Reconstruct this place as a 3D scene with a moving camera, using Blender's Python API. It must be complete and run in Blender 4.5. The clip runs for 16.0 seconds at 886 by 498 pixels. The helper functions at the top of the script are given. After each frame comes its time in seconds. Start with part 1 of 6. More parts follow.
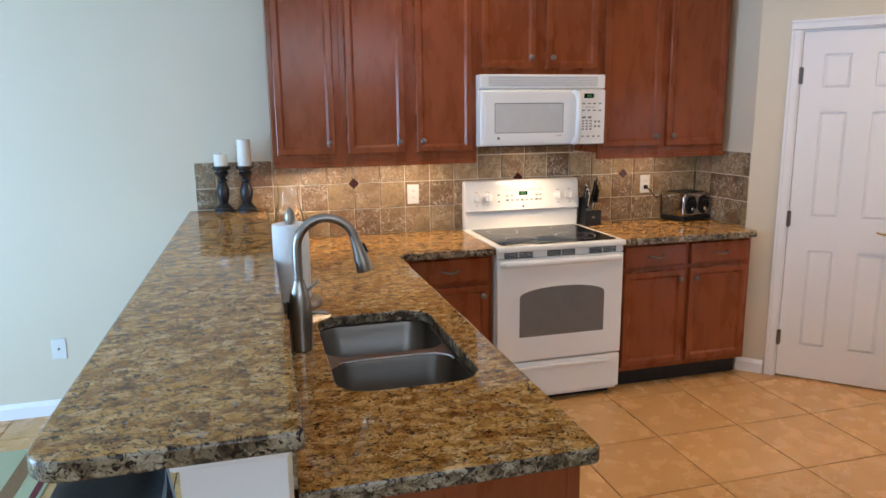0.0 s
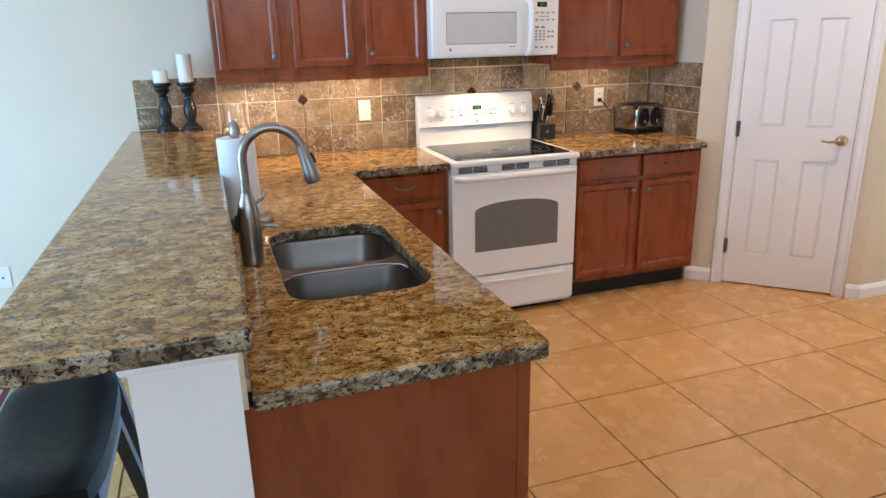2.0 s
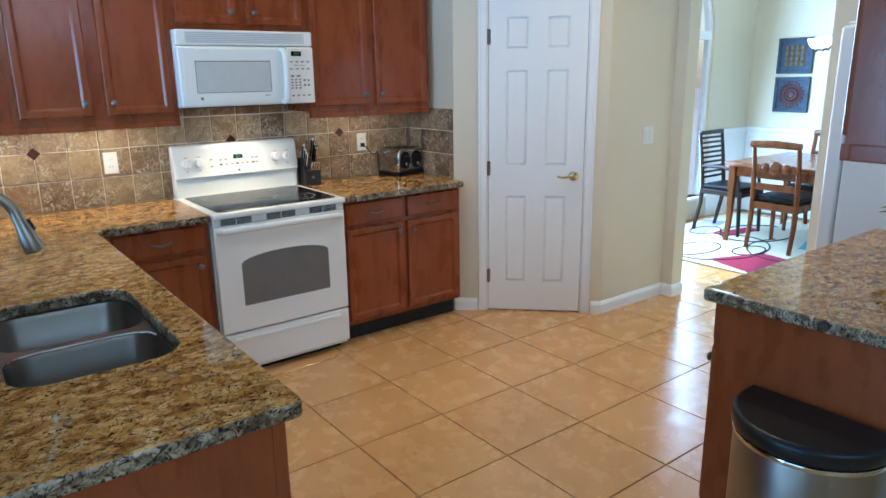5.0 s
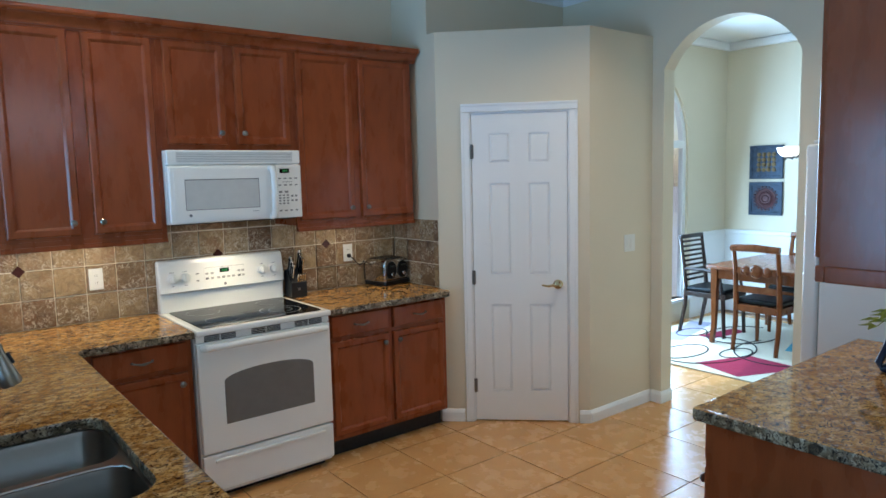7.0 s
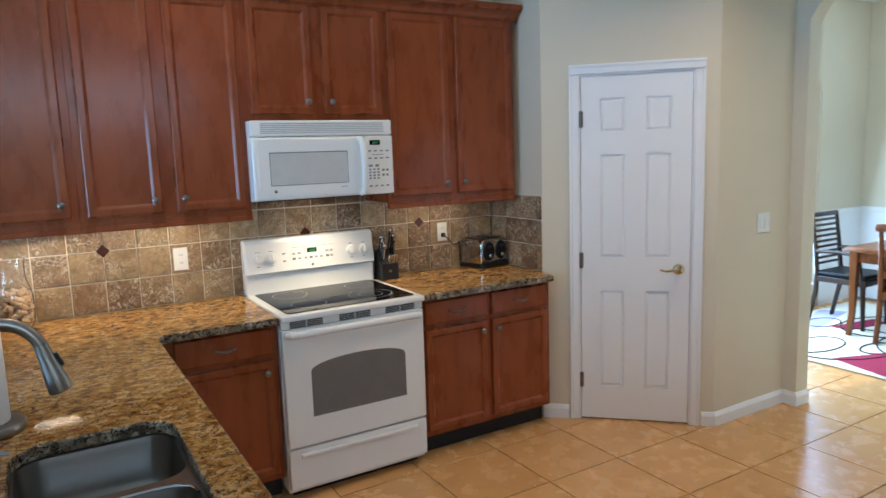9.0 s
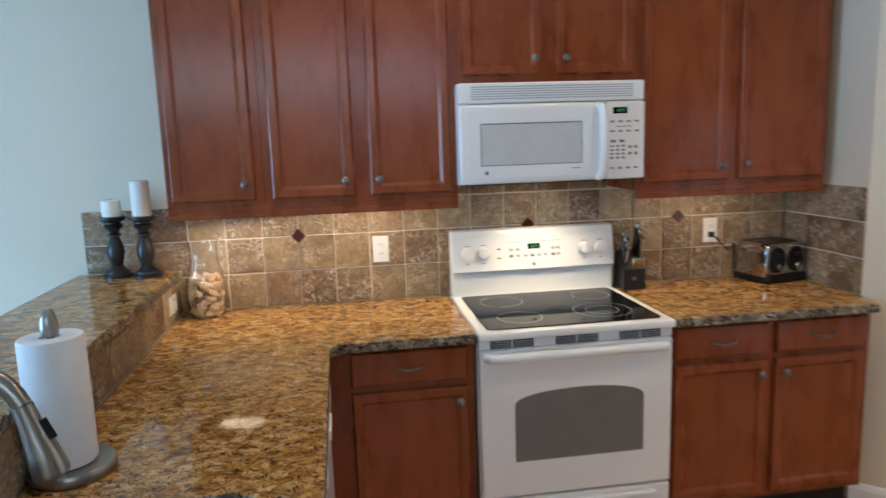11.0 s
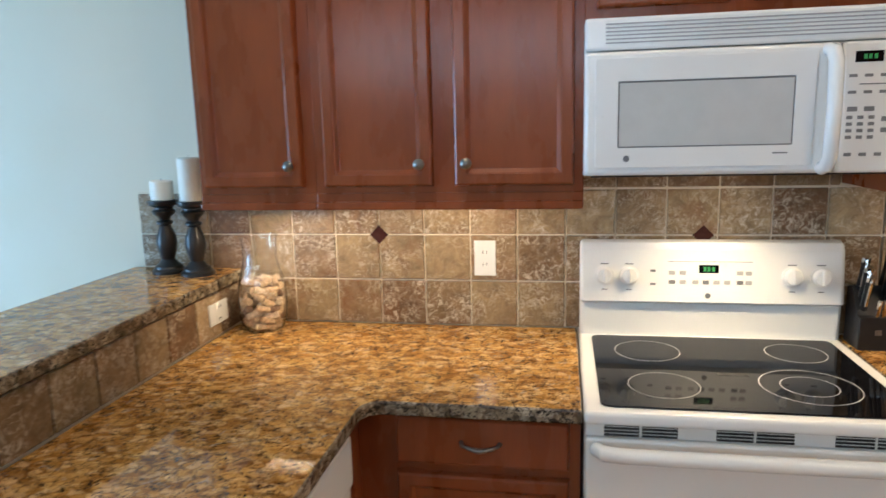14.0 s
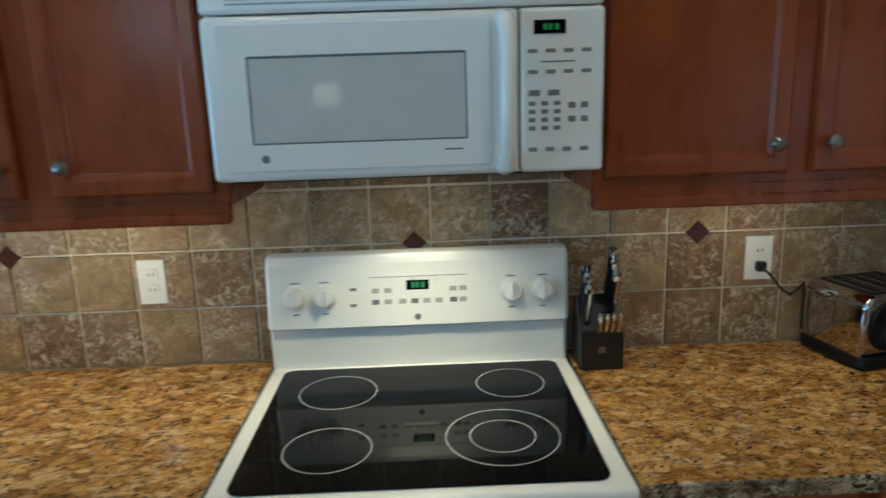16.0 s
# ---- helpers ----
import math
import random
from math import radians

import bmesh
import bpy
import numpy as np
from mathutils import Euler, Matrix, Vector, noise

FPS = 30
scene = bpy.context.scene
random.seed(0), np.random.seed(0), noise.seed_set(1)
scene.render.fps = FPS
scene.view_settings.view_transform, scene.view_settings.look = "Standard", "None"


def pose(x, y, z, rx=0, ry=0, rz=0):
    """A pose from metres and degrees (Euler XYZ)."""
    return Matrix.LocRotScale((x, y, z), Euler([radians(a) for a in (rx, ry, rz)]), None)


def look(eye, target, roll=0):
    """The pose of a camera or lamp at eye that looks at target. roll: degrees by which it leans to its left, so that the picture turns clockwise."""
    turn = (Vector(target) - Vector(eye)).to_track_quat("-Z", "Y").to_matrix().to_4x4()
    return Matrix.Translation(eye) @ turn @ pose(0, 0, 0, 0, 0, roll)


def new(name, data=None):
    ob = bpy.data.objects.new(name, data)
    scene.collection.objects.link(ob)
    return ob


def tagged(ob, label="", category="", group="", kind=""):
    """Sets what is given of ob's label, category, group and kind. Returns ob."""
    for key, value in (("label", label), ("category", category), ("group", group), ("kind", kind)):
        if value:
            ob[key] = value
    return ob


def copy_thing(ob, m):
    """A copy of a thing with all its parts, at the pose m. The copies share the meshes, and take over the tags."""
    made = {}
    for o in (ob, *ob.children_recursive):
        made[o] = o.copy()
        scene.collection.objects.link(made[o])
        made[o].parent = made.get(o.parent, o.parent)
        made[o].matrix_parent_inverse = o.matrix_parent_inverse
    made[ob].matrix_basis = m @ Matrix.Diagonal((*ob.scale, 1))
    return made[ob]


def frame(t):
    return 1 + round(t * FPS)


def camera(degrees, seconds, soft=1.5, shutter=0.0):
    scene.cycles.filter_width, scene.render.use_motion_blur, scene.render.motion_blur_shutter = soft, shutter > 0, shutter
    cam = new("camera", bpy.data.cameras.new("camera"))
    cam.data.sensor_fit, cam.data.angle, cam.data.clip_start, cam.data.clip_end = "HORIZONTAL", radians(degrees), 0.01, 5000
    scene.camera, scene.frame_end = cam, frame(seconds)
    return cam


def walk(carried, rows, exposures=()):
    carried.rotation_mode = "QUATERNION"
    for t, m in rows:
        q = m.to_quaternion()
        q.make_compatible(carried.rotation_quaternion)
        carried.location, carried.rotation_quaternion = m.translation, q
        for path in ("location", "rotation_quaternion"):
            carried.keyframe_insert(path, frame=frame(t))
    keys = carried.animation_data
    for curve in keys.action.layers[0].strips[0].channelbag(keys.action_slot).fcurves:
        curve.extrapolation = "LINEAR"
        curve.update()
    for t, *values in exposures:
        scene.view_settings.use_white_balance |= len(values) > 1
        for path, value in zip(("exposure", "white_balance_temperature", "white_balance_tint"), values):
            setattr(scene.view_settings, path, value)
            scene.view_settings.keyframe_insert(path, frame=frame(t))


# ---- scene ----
cam = camera(66.4, 16.0, shutter=0.4)
PATH = [
    (0, (-1.191, -3.956, 1.601), (-0.675, -2.063, 1.215), -0.7),
    (0.5, (-1.185, -3.962, 1.581), (-0.651, -2.089, 1.127), -0.9),
    (1, (-1.182, -3.966, 1.568), (-0.621, -2.123, 1.031), -1.1),
    (1.5, (-1.173, -3.958, 1.551), (-0.59, -2.135, 0.971), -1.0),
    (2, (-1.171, -3.96, 1.549), (-0.559, -2.153, 0.948), -1.3),
    (2.5, (-1.155, -3.968, 1.55), (-0.477, -2.192, 0.929), -1.8),
    (3, (-1.131, -3.975, 1.552), (-0.326, -2.252, 0.932), -2.1),
    (3.5, (-1.113, -3.991, 1.556), (-0.176, -2.333, 0.943), -1.9),
    (4, (-1.097, -4.003, 1.558), (-0.047, -2.407, 0.967), -1.9),
    (6.5, (-1.076, -4.01, 1.648), (0.166, -2.47, 1.355), -1.4),
    (7, (-1.073, -4.011, 1.66), (0.161, -2.453, 1.441), -1.4),
    (7.5, (-1.067, -4.007, 1.657), (0.133, -2.419, 1.456), -1.4),
    (8, (-1.038, -3.966, 1.651), (0.107, -2.341, 1.425), -1.0),
    (8.5, (-0.988, -3.82, 1.645), (0.104, -2.163, 1.391), -1.3),
    (11, (-0.461, -2.975, 1.608), (-0.17, -1.022, 1.291), -1.9),
    (11.5, (-0.412, -2.799, 1.601), (-0.416, -0.813, 1.365), -1.1),
    (12, (-0.357, -2.669, 1.611), (-0.625, -0.71, 1.312), -2.8),
    (12.5, (-0.25, -2.559, 1.592), (-0.656, -0.622, 1.3), -1.9),
    (13, (-0.142, -2.454, 1.563), (-0.621, -0.534, 1.279), -2.1),
    (13.5, (-0.09, -2.336, 1.551), (-0.536, -0.415, 1.219), -2.5),
    (14, (-0.05, -2.159, 1.566), (-0.397, -0.221, 1.211), -1.5),
    (14.5, (-0.012, -2.01, 1.584), (-0.252, -0.06, 1.207), -2.6),
    (15, (0.101, -1.901, 1.583), (-0.084, 0.044, 1.154), -3.2),
    (15.5, (0.27, -1.794, 1.585), (0.174, 0.155, 1.146), -2.8),
    (16, (0.412, -1.698, 1.585), (0.453, 0.252, 1.141), -1.9),
]
EXPOSURES = [
    (0.0, -0.09, 6839, 29),
    (1.0, 0.15, 6751, 29),
    (2.0, 0.20, 6666, 28),
    (3.0, 0.22, 6410, 24),
    (4.0, 0.14, 5417, 13),
    (6.5, -0.41, 5723, 13),
    (7.5, -0.49, 5810, 13),
    (8.5, -0.34, 5923, 16),
    (11.0, -0.27, 6062, 21),
    (12.0, -0.06, 6279, 22),
    (13.0, -0.03, 6563, 25),
    (14.0, -0.12, 6354, 20),
    (14.5, -0.19, 6086, 17),
    (15.0, -0.30, 5800, 10),
    (15.5, -0.67, 5435, 3),
    (16.0, -0.89, 5448, 2),
]
walk(cam, [(t, look(eye, target, roll)) for t, eye, target, roll in PATH], EXPOSURES)

# ---- world and lights ----
world = bpy.data.worlds.new("world")
scene.world = world
world.use_nodes = True
wn = world.node_tree.nodes
sky = wn.new("ShaderNodeTexSky")
sky.sky_type, sky.sun_disc = "NISHITA", False
sky.sun_elevation, sky.sun_rotation = radians(56), radians(31)
wn["Background"].inputs["Strength"].default_value = 0.12
world.node_tree.links.new(sky.outputs["Color"], wn["Background"].inputs["Color"])


sun = new("sun", bpy.data.lights.new("sun", "SUN"))
sun.data.energy, sun.data.angle, sun.data.color = 2.5, radians(0.5), (1.0, 0.95, 0.88)
sun.matrix_world = look((4.5, 7.5, 13), (0, 0, 0))


def area(name, eye, target, sx, sy, watts, colour):
    data = bpy.data.lights.new(name, "AREA")
    data.shape, data.size, data.size_y, data.energy, data.color = "RECTANGLE", sx, sy, watts, colour
    ob = new(name, data)
    ob.matrix_world = look(eye, target)
    return ob


PATIO = (0.30, 0.64, 1.0)
WARM = (1.0, 0.83, 0.50)
area("patio_daylight", (-4.52, -2.0, 1.15), (0.5, -1.2, 0.9), 1.5, 1.9, 150, PATIO)
# second west source, unseen, added to brighten pantry, floor and bar end
area("added_west_daylight", (-4.52, -4.2, 1.2), (1.2, -4.2, 0.6), 2.2, 1.95, 38, (0.30, 0.68, 1.0))
# unseen south source, added to brighten floor, pantry and bar end
area("added_south_light", (-1.0, -7.44, 2.52), (-0.6, -1.0, 0.3), 4.2, 0.8, 62, (0.58, 0.83, 1.0))
area("dining_daylight", (4.7, 0.02, 1.4), (4.7, -3, 0.9), 1.4, 2.1, 215, (0.47, 0.76, 1.0))
area("cooktop_light", (0.38, -0.30, 1.418), (0.38, -0.28, 0), 0.22, 0.06, 2.8, WARM).data.spread = radians(110)
# the one at -0.88 is added to give the visible light bar's glow
STRIPS = ((-0.88, 2.3), (-0.34, 1.9), (1.16, 1.2))      # light strips tucked behind the cabinets' light rail
for ux, watts in STRIPS:
    area("undercabinet_glow", (ux, -0.272, 1.360), (ux, -0.12, 0.9), 0.26, 0.018, watts, WARM)
DOWNLIGHTS = ((-0.35, -0.95, 5.8), (0.95, -1.05, 3.6), (1.80, -2.05, 13.0))
for ux, uy, watts in DOWNLIGHTS:
    can = area("downlight_glow", (ux, uy, 3.038), (ux, uy + 0.001, 0), 0.13, 0.13, watts * 1.08, (1.0, 0.80, 0.51))
    can.data.shape, can.data.spread = "DISK", radians(125)


# ---- materials ----
def material(name, rough=0.5, metal=0.0, spec=0.5, coat=0.0):
    m = bpy.data.materials.new(name)
    m.use_nodes = True
    b = m.node_tree.nodes["Principled BSDF"]
    b.inputs["Roughness"].default_value, b.inputs["Metallic"].default_value = rough, metal
    b.inputs["Specular IOR Level"].default_value, b.inputs["Coat Weight"].default_value = spec, coat
    b.inputs["Coat Roughness"].default_value = 0.12
    return m, m.node_tree.nodes, m.node_tree.links, b


def coords(n, l, scale=(1, 1, 1), shuffle=False):
    c = n.new("ShaderNodeTexCoord").outputs["Object"]
    if shuffle:
        info, mul, add = n.new("ShaderNodeObjectInfo"), n.new("ShaderNodeMath"), n.new("ShaderNodeVectorMath")
        mul.operation, mul.inputs[1].default_value = "MULTIPLY", 37.0
        l.new(info.outputs["Random"], mul.inputs[0])
        l.new(c, add.inputs[0]), l.new(mul.outputs[0], add.inputs[1])
        c = add.outputs[0]
    mp = n.new("ShaderNodeMapping")
    mp.inputs["Scale"].default_value = scale
    l.new(c, mp.inputs["Vector"])
    return mp.outputs["Vector"]


def noise_tex(n, l, vec, scale, detail=4.0, rough=0.6, dist=0.0):
    t = n.new("ShaderNodeTexNoise")
    t.inputs["Scale"].default_value, t.inputs["Detail"].default_value = scale, detail
    t.inputs["Roughness"].default_value, t.inputs["Distortion"].default_value = rough, dist
    l.new(vec, t.inputs["Vector"])
    return t.outputs["Fac"]


def ramp(n, l, fac, stops):
    r = n.new("ShaderNodeValToRGB")
    e = r.color_ramp.elements
    while len(e) < len(stops):
        e.new(0.5)
    for k, (p, c) in zip(e, stops):
        k.position, k.color = p, (*c, 1) if len(c) == 3 else c
    l.new(fac, r.inputs["Fac"])
    return r.outputs["Color"]


def mixed(n, l, a, b, fac, mode="MIX"):
    x = n.new("ShaderNodeMix")
    x.data_type, x.blend_type = "RGBA", mode
    for sock, v in ((x.inputs[0], fac), (x.inputs[6], a), (x.inputs[7], b)):
        if isinstance(v, (int, float)):
            sock.default_value = v
        elif isinstance(v, tuple):
            sock.default_value = (*v, 1)
        else:
            l.new(v, sock)
    return x.outputs[2]


def bump(n, l, b, height, strength, dist=0.002):
    k = n.new("ShaderNodeBump")
    k.inputs["Strength"].default_value, k.inputs["Distance"].default_value = strength, dist
    l.new(height, k.inputs["Height"]), l.new(k.outputs["Normal"], b.inputs["Normal"])


def plain(name, colour, rough=0.5, metal=0.0, spec=0.5, wear=0.06, scale=9.0, bumps=0.0, coat=0.0):
    """A surface of one colour with a slight cloudy wear and fine grain."""
    m, n, l, b = material(name, rough, metal, spec, coat)
    v = coords(n, l)
    lo, hi = tuple(c * (1 - wear) for c in colour), tuple(min(1, c * (1 + wear)) for c in colour)
    l.new(ramp(n, l, noise_tex(n, l, v, scale, 5), [(0.3, lo), (0.7, hi)]), b.inputs["Base Color"])
    rr = ramp(n, l, noise_tex(n, l, v, scale * 3.1, 3), [(0.3, (rough * 0.85,) * 3), (0.7, (min(1, rough * 1.15),) * 3)])
    l.new(rr, b.inputs["Roughness"])
    if bumps:
        bump(n, l, b, noise_tex(n, l, v, 260, 3), bumps)
    return m


def granite_material(name, rough, tones, speck=0.575):
    """Blotchy crystals a few centimetres long, dark mica in clusters between them."""
    m, n, l, b = material(name, rough, 0, 0.38)
    v = coords(n, l, (0.9, 1.2, 1.1))
    warp, add = n.new("ShaderNodeTexNoise"), n.new("ShaderNodeVectorMath")
    warp.inputs["Scale"].default_value, warp.inputs["Detail"].default_value = 48, 5
    warp.inputs["Roughness"].default_value = 0.65
    add.operation, add.inputs[1].default_value = "MULTIPLY_ADD", (0.027, 0.027, 0.027)
    l.new(v, warp.inputs["Vector"]), l.new(warp.outputs["Color"], add.inputs[0]), l.new(v, add.inputs[2])
    chip, seam = n.new("ShaderNodeTexVoronoi"), n.new("ShaderNodeTexVoronoi")
    seam.feature = "DISTANCE_TO_EDGE"
    for k in (chip, seam):
        k.inputs["Scale"].default_value = 37
        l.new(add.outputs[0], k.inputs["Vector"])
    sep = n.new("ShaderNodeSeparateColor")
    l.new(chip.outputs["Color"], sep.inputs[0])
    col = ramp(n, l, sep.outputs[0], list(zip((0.05, 0.25, 0.5, 0.75, 0.97), tones)))
    patch = noise_tex(n, l, v, 26, 4, 0.6, 1.1)
    col = mixed(n, l, col, ramp(n, l, patch, list(zip((0.34, 0.43, 0.50, 0.57, 0.66), tones))), 0.45)
    cloud = ramp(n, l, noise_tex(n, l, v, 6, 3), [(0.35, (0.78, 0.70, 0.62)), (0.65, (1.05, 1.03, 1.0))])
    col = mixed(n, l, col, cloud, 0.8, "MULTIPLY")
    fine = ramp(n, l, noise_tex(n, l, v, 230, 5, 0.75), [(0.36, (0.52, 0.45, 0.38)), (0.52, (1.06, 1.06, 1.06))])
    col = mixed(n, l, col, fine, 0.72, "MULTIPLY")
    grey = ramp(n, l, noise_tex(n, l, coords(n, l, (1, 1.2, 1)), 31, 3, 0.6, 0.8), [(0.63, (0, 0, 0)), (0.68, (0.7, 0.7, 0.7))])
    col = mixed(n, l, col, (0.36, 0.31, 0.25), grey)
    gap = n.new("ShaderNodeMath")
    gap.operation = "MULTIPLY"
    l.new(ramp(n, l, seam.outputs["Distance"], [(0.0, (0.85,) * 3), (0.10, (0, 0, 0))]), gap.inputs[0])
    l.new(ramp(n, l, noise_tex(n, l, v, 30, 4), [(0.42, (0.15,) * 3), (0.58, (0.9,) * 3)]), gap.inputs[1])
    col = mixed(n, l, col, (0.075, 0.032, 0.013), gap.outputs[0])
    mica = noise_tex(n, l, coords(n, l, (0.85, 1.25, 1.1)), 66, 5, 0.68, 1.7)
    col = mixed(n, l, col, (0.016, 0.011, 0.009), ramp(n, l, mica, [(speck, (0, 0, 0)), (speck + 0.03, (1, 1, 1))]))
    l.new(col, b.inputs["Base Color"])
    return m


def travertine_material():
    m, n, l, b = material("tumbled_travertine", 0.5, 0, 0.4)
    v = coords(n, l, shuffle=True)
    info = n.new("ShaderNodeObjectInfo").outputs["Random"]
    base = ramp(n, l, info, [(0.0, (0.15, 0.078, 0.034)), (0.3, (0.25, 0.168, 0.080)), (0.65, (0.33, 0.235, 0.122)), (0.85, (0.20, 0.112, 0.052)), (1.0, (0.40, 0.30, 0.165))])
    cl = ramp(n, l, noise_tex(n, l, v, 13, 6, 0.65, 1.2), [(0.3, (0.52, 0.48, 0.45)), (0.7, (1.25, 1.22, 1.2))])
    col = mixed(n, l, base, cl, 1.0, "MULTIPLY")
    rust = ramp(n, l, noise_tex(n, l, v, 7, 5, 0.7, 0.8), [(0.52, (0, 0, 0)), (0.66, (0.75, 0.75, 0.75))])
    col = mixed(n, l, col, (0.19, 0.082, 0.030), rust)
    blotch = noise_tex(n, l, v, 9, 3, 0.5, 0.5)
    vein = noise_tex(n, l, v, 42, 8, 0.78, 1.6)
    both = n.new("ShaderNodeMath")
    both.operation = "MULTIPLY"
    l.new(ramp(n, l, vein, [(0.482, (0, 0, 0)), (0.61, (0.95, 0.95, 0.95))]), both.inputs[0])
    l.new(ramp(n, l, blotch, [(0.40, (0.12,) * 3), (0.60, (1, 1, 1))]), both.inputs[1])
    col = mixed(n, l, col, (0.62, 0.53, 0.41), both.outputs[0])
    l.new(col, b.inputs["Base Color"])
    bump(n, l, b, vein, 0.5, 0.003)
    return m


def wood_material(name, dark, light, rough=0.28):
    """Stained maple: soft cloudy figure, faint upright streaks and fine pores under satin lacquer."""
    m, n, l, b = material(name, rough, 0, 0.14, 0.36)
    b.inputs["Coat Roughness"].default_value = 0.15
    figure = noise_tex(n, l, coords(n, l, (4.5, 4.5, 1.6)), 3.2, 4, 0.5)
    streak = noise_tex(n, l, coords(n, l, (9, 9, 0.35)), 3.0, 3, 0.45)
    fine = noise_tex(n, l, coords(n, l, (70, 70, 3)), 5, 4)
    blot = noise_tex(n, l, coords(n, l), 2.2, 3)
    col = ramp(n, l, figure, [(0.25, dark), (0.75, light)])
    col = mixed(n, l, col, ramp(n, l, streak, [(0.3, (0.86, 0.84, 0.82)), (0.7, (1.07, 1.06, 1.05))]), 0.4, "MULTIPLY")
    col = mixed(n, l, col, ramp(n, l, fine, [(0.3, (0.88, 0.86, 0.84)), (0.7, (1.04, 1.04, 1.04))]), 0.8, "MULTIPLY")
    col = mixed(n, l, col, ramp(n, l, blot, [(0.3, (0.86, 0.84, 0.82)), (0.7, (1.08, 1.08, 1.06))]), 0.5, "MULTIPLY")
    l.new(col, b.inputs["Base Color"])
    l.new(ramp(n, l, figure, [(0.3, (rough * 0.88,) * 3), (0.7, (rough * 1.15,) * 3)]), b.inputs["Roughness"])
    bump(n, l, b, fine, 0.05)
    return m


def floor_tile_material():
    m, n, l, b = material("beige_floor_tile", 0.24, 0, 0.5)
    v = coords(n, l, shuffle=True)
    col = ramp(n, l, noise_tex(n, l, v, 5.5, 6, 0.6, 0.6), [(0.3, (0.58, 0.308, 0.112)), (0.55, (0.625, 0.342, 0.130)), (0.75, (0.655, 0.37, 0.148))])
    info = n.new("ShaderNodeObjectInfo").outputs["Random"]
    col = mixed(n, l, col, ramp(n, l, info, [(0, (0.93, 0.92, 0.9)), (1, (1.03, 1.03, 1.03))]), 1.0, "MULTIPLY")
    speck = ramp(n, l, noise_tex(n, l, v, 70, 5, 0.7), [(0.3, (0.9, 0.88, 0.86)), (0.6, (1, 1, 1))])
    l.new(mixed(n, l, col, speck, 0.8, "MULTIPLY"), b.inputs["Base Color"])
    l.new(ramp(n, l, noise_tex(n, l, v, 9, 4), [(0.3, (0.18,) * 3), (0.7, (0.33,) * 3)]), b.inputs["Roughness"])
    bump(n, l, b, noise_tex(n, l, v, 26, 4), 0.06)
    return m


def brushed(name, colour, rough, axis=(1, 1, 120)):
    m, n, l, b = material(name, rough, 1.0)
    g = noise_tex(n, l, coords(n, l, axis), 6, 3)
    l.new(ramp(n, l, g, [(0.3, tuple(c * 0.95 for c in colour)), (0.7, colour)]), b.inputs["Base Color"])
    l.new(ramp(n, l, g, [(0.3, (rough * 0.93,) * 3), (0.7, (rough * 1.08,) * 3)]), b.inputs["Roughness"])
    return m


def glowing(name, colour, strength):
    m, n, l, b = material(name, 0.4)
    b.inputs["Base Color"].default_value = (*colour, 1)
    b.inputs["Emission Color"].default_value, b.inputs["Emission Strength"].default_value = (*colour, 1), strength
    return m


def glass_material(name, tint=(1, 1, 1), rough=0.0):
    m, n, l, b = material(name, rough)
    b.inputs["Base Color"].default_value = (*tint, 1)
    b.inputs["Transmission Weight"].default_value, b.inputs["IOR"].default_value = 1.0, 1.45
    return m


GRANITE = granite_material("golden_granite", 0.05, ((0.165, 0.065, 0.0135), (0.385, 0.180, 0.038), (0.565, 0.295, 0.074), (0.70, 0.420, 0.146), (0.81, 0.555, 0.285)), 0.552)
# rougher, greyer copy of the granite; the grey paints daylight on upright edges
DAYLIT_EDGE = granite_material("daylit_granite_edge", 0.22, ((0.03, 0.025, 0.02), (0.11, 0.085, 0.055), (0.25, 0.195, 0.125), (0.42, 0.36, 0.26), (0.58, 0.53, 0.43)), 0.53)
TRAVERTINE = travertine_material()
CHERRY = wood_material("cherry_wood", (0.215, 0.049, 0.0155), (0.295, 0.074, 0.0225))
DINING_WOOD = wood_material("dining_cherry_wood", (0.115, 0.034, 0.010), (0.190, 0.060, 0.018))
DARK_WOOD = wood_material("espresso_wood", (0.018, 0.011, 0.009), (0.045, 0.026, 0.02), 0.35)
FLOOR_TILE = floor_tile_material()
GROUT = plain("floor_grout", (0.19, 0.105, 0.052), 0.8, wear=0.15, scale=20)
WALL_GROUT = plain("backsplash_grout", (0.72, 0.63, 0.48), 0.85, wear=0.12, scale=25, bumps=0.3)
PAINT = plain("cream_wall_paint", (0.70, 0.62, 0.475), 0.6, wear=0.02, scale=1.3, bumps=0.12)
CEILING_PAINT = plain("white_ceiling_paint", (0.80, 0.80, 0.78), 0.7, wear=0.02, scale=2, bumps=0.15)
TRIM = plain("white_trim_paint", (0.84, 0.84, 0.84), 0.42, wear=0.012, scale=4, bumps=0.02)
ENAMEL = plain("white_enamel", (0.82, 0.81, 0.77), 0.16, wear=0.01, scale=3)
PLASTIC = plain("white_plastic", (0.78, 0.77, 0.73), 0.32, wear=0.015, scale=6)
GREY_WINDOW = plain("grey_oven_glass", (0.17, 0.165, 0.155), 0.07, wear=0.05, scale=12)
MW_WINDOW = plain("grey_microwave_glass", (0.55, 0.555, 0.53), 0.045, wear=0.04, scale=16)
BLACK_GLASS = plain("black_ceramic_glass", (0.004, 0.004, 0.005), 0.045, spec=0.16, wear=0.2, scale=6)
RING = plain("printed_burner_ring", (0.38, 0.37, 0.35), 0.3, wear=0.05)
KEY = plain("grey_key_print", (0.20, 0.20, 0.195), 0.5)
PRINT = plain("grey_print", (0.16, 0.16, 0.16), 0.5)
BLACK_PLASTIC = plain("black_plastic", (0.008, 0.008, 0.009), 0.36, spec=0.3, wear=0.2)
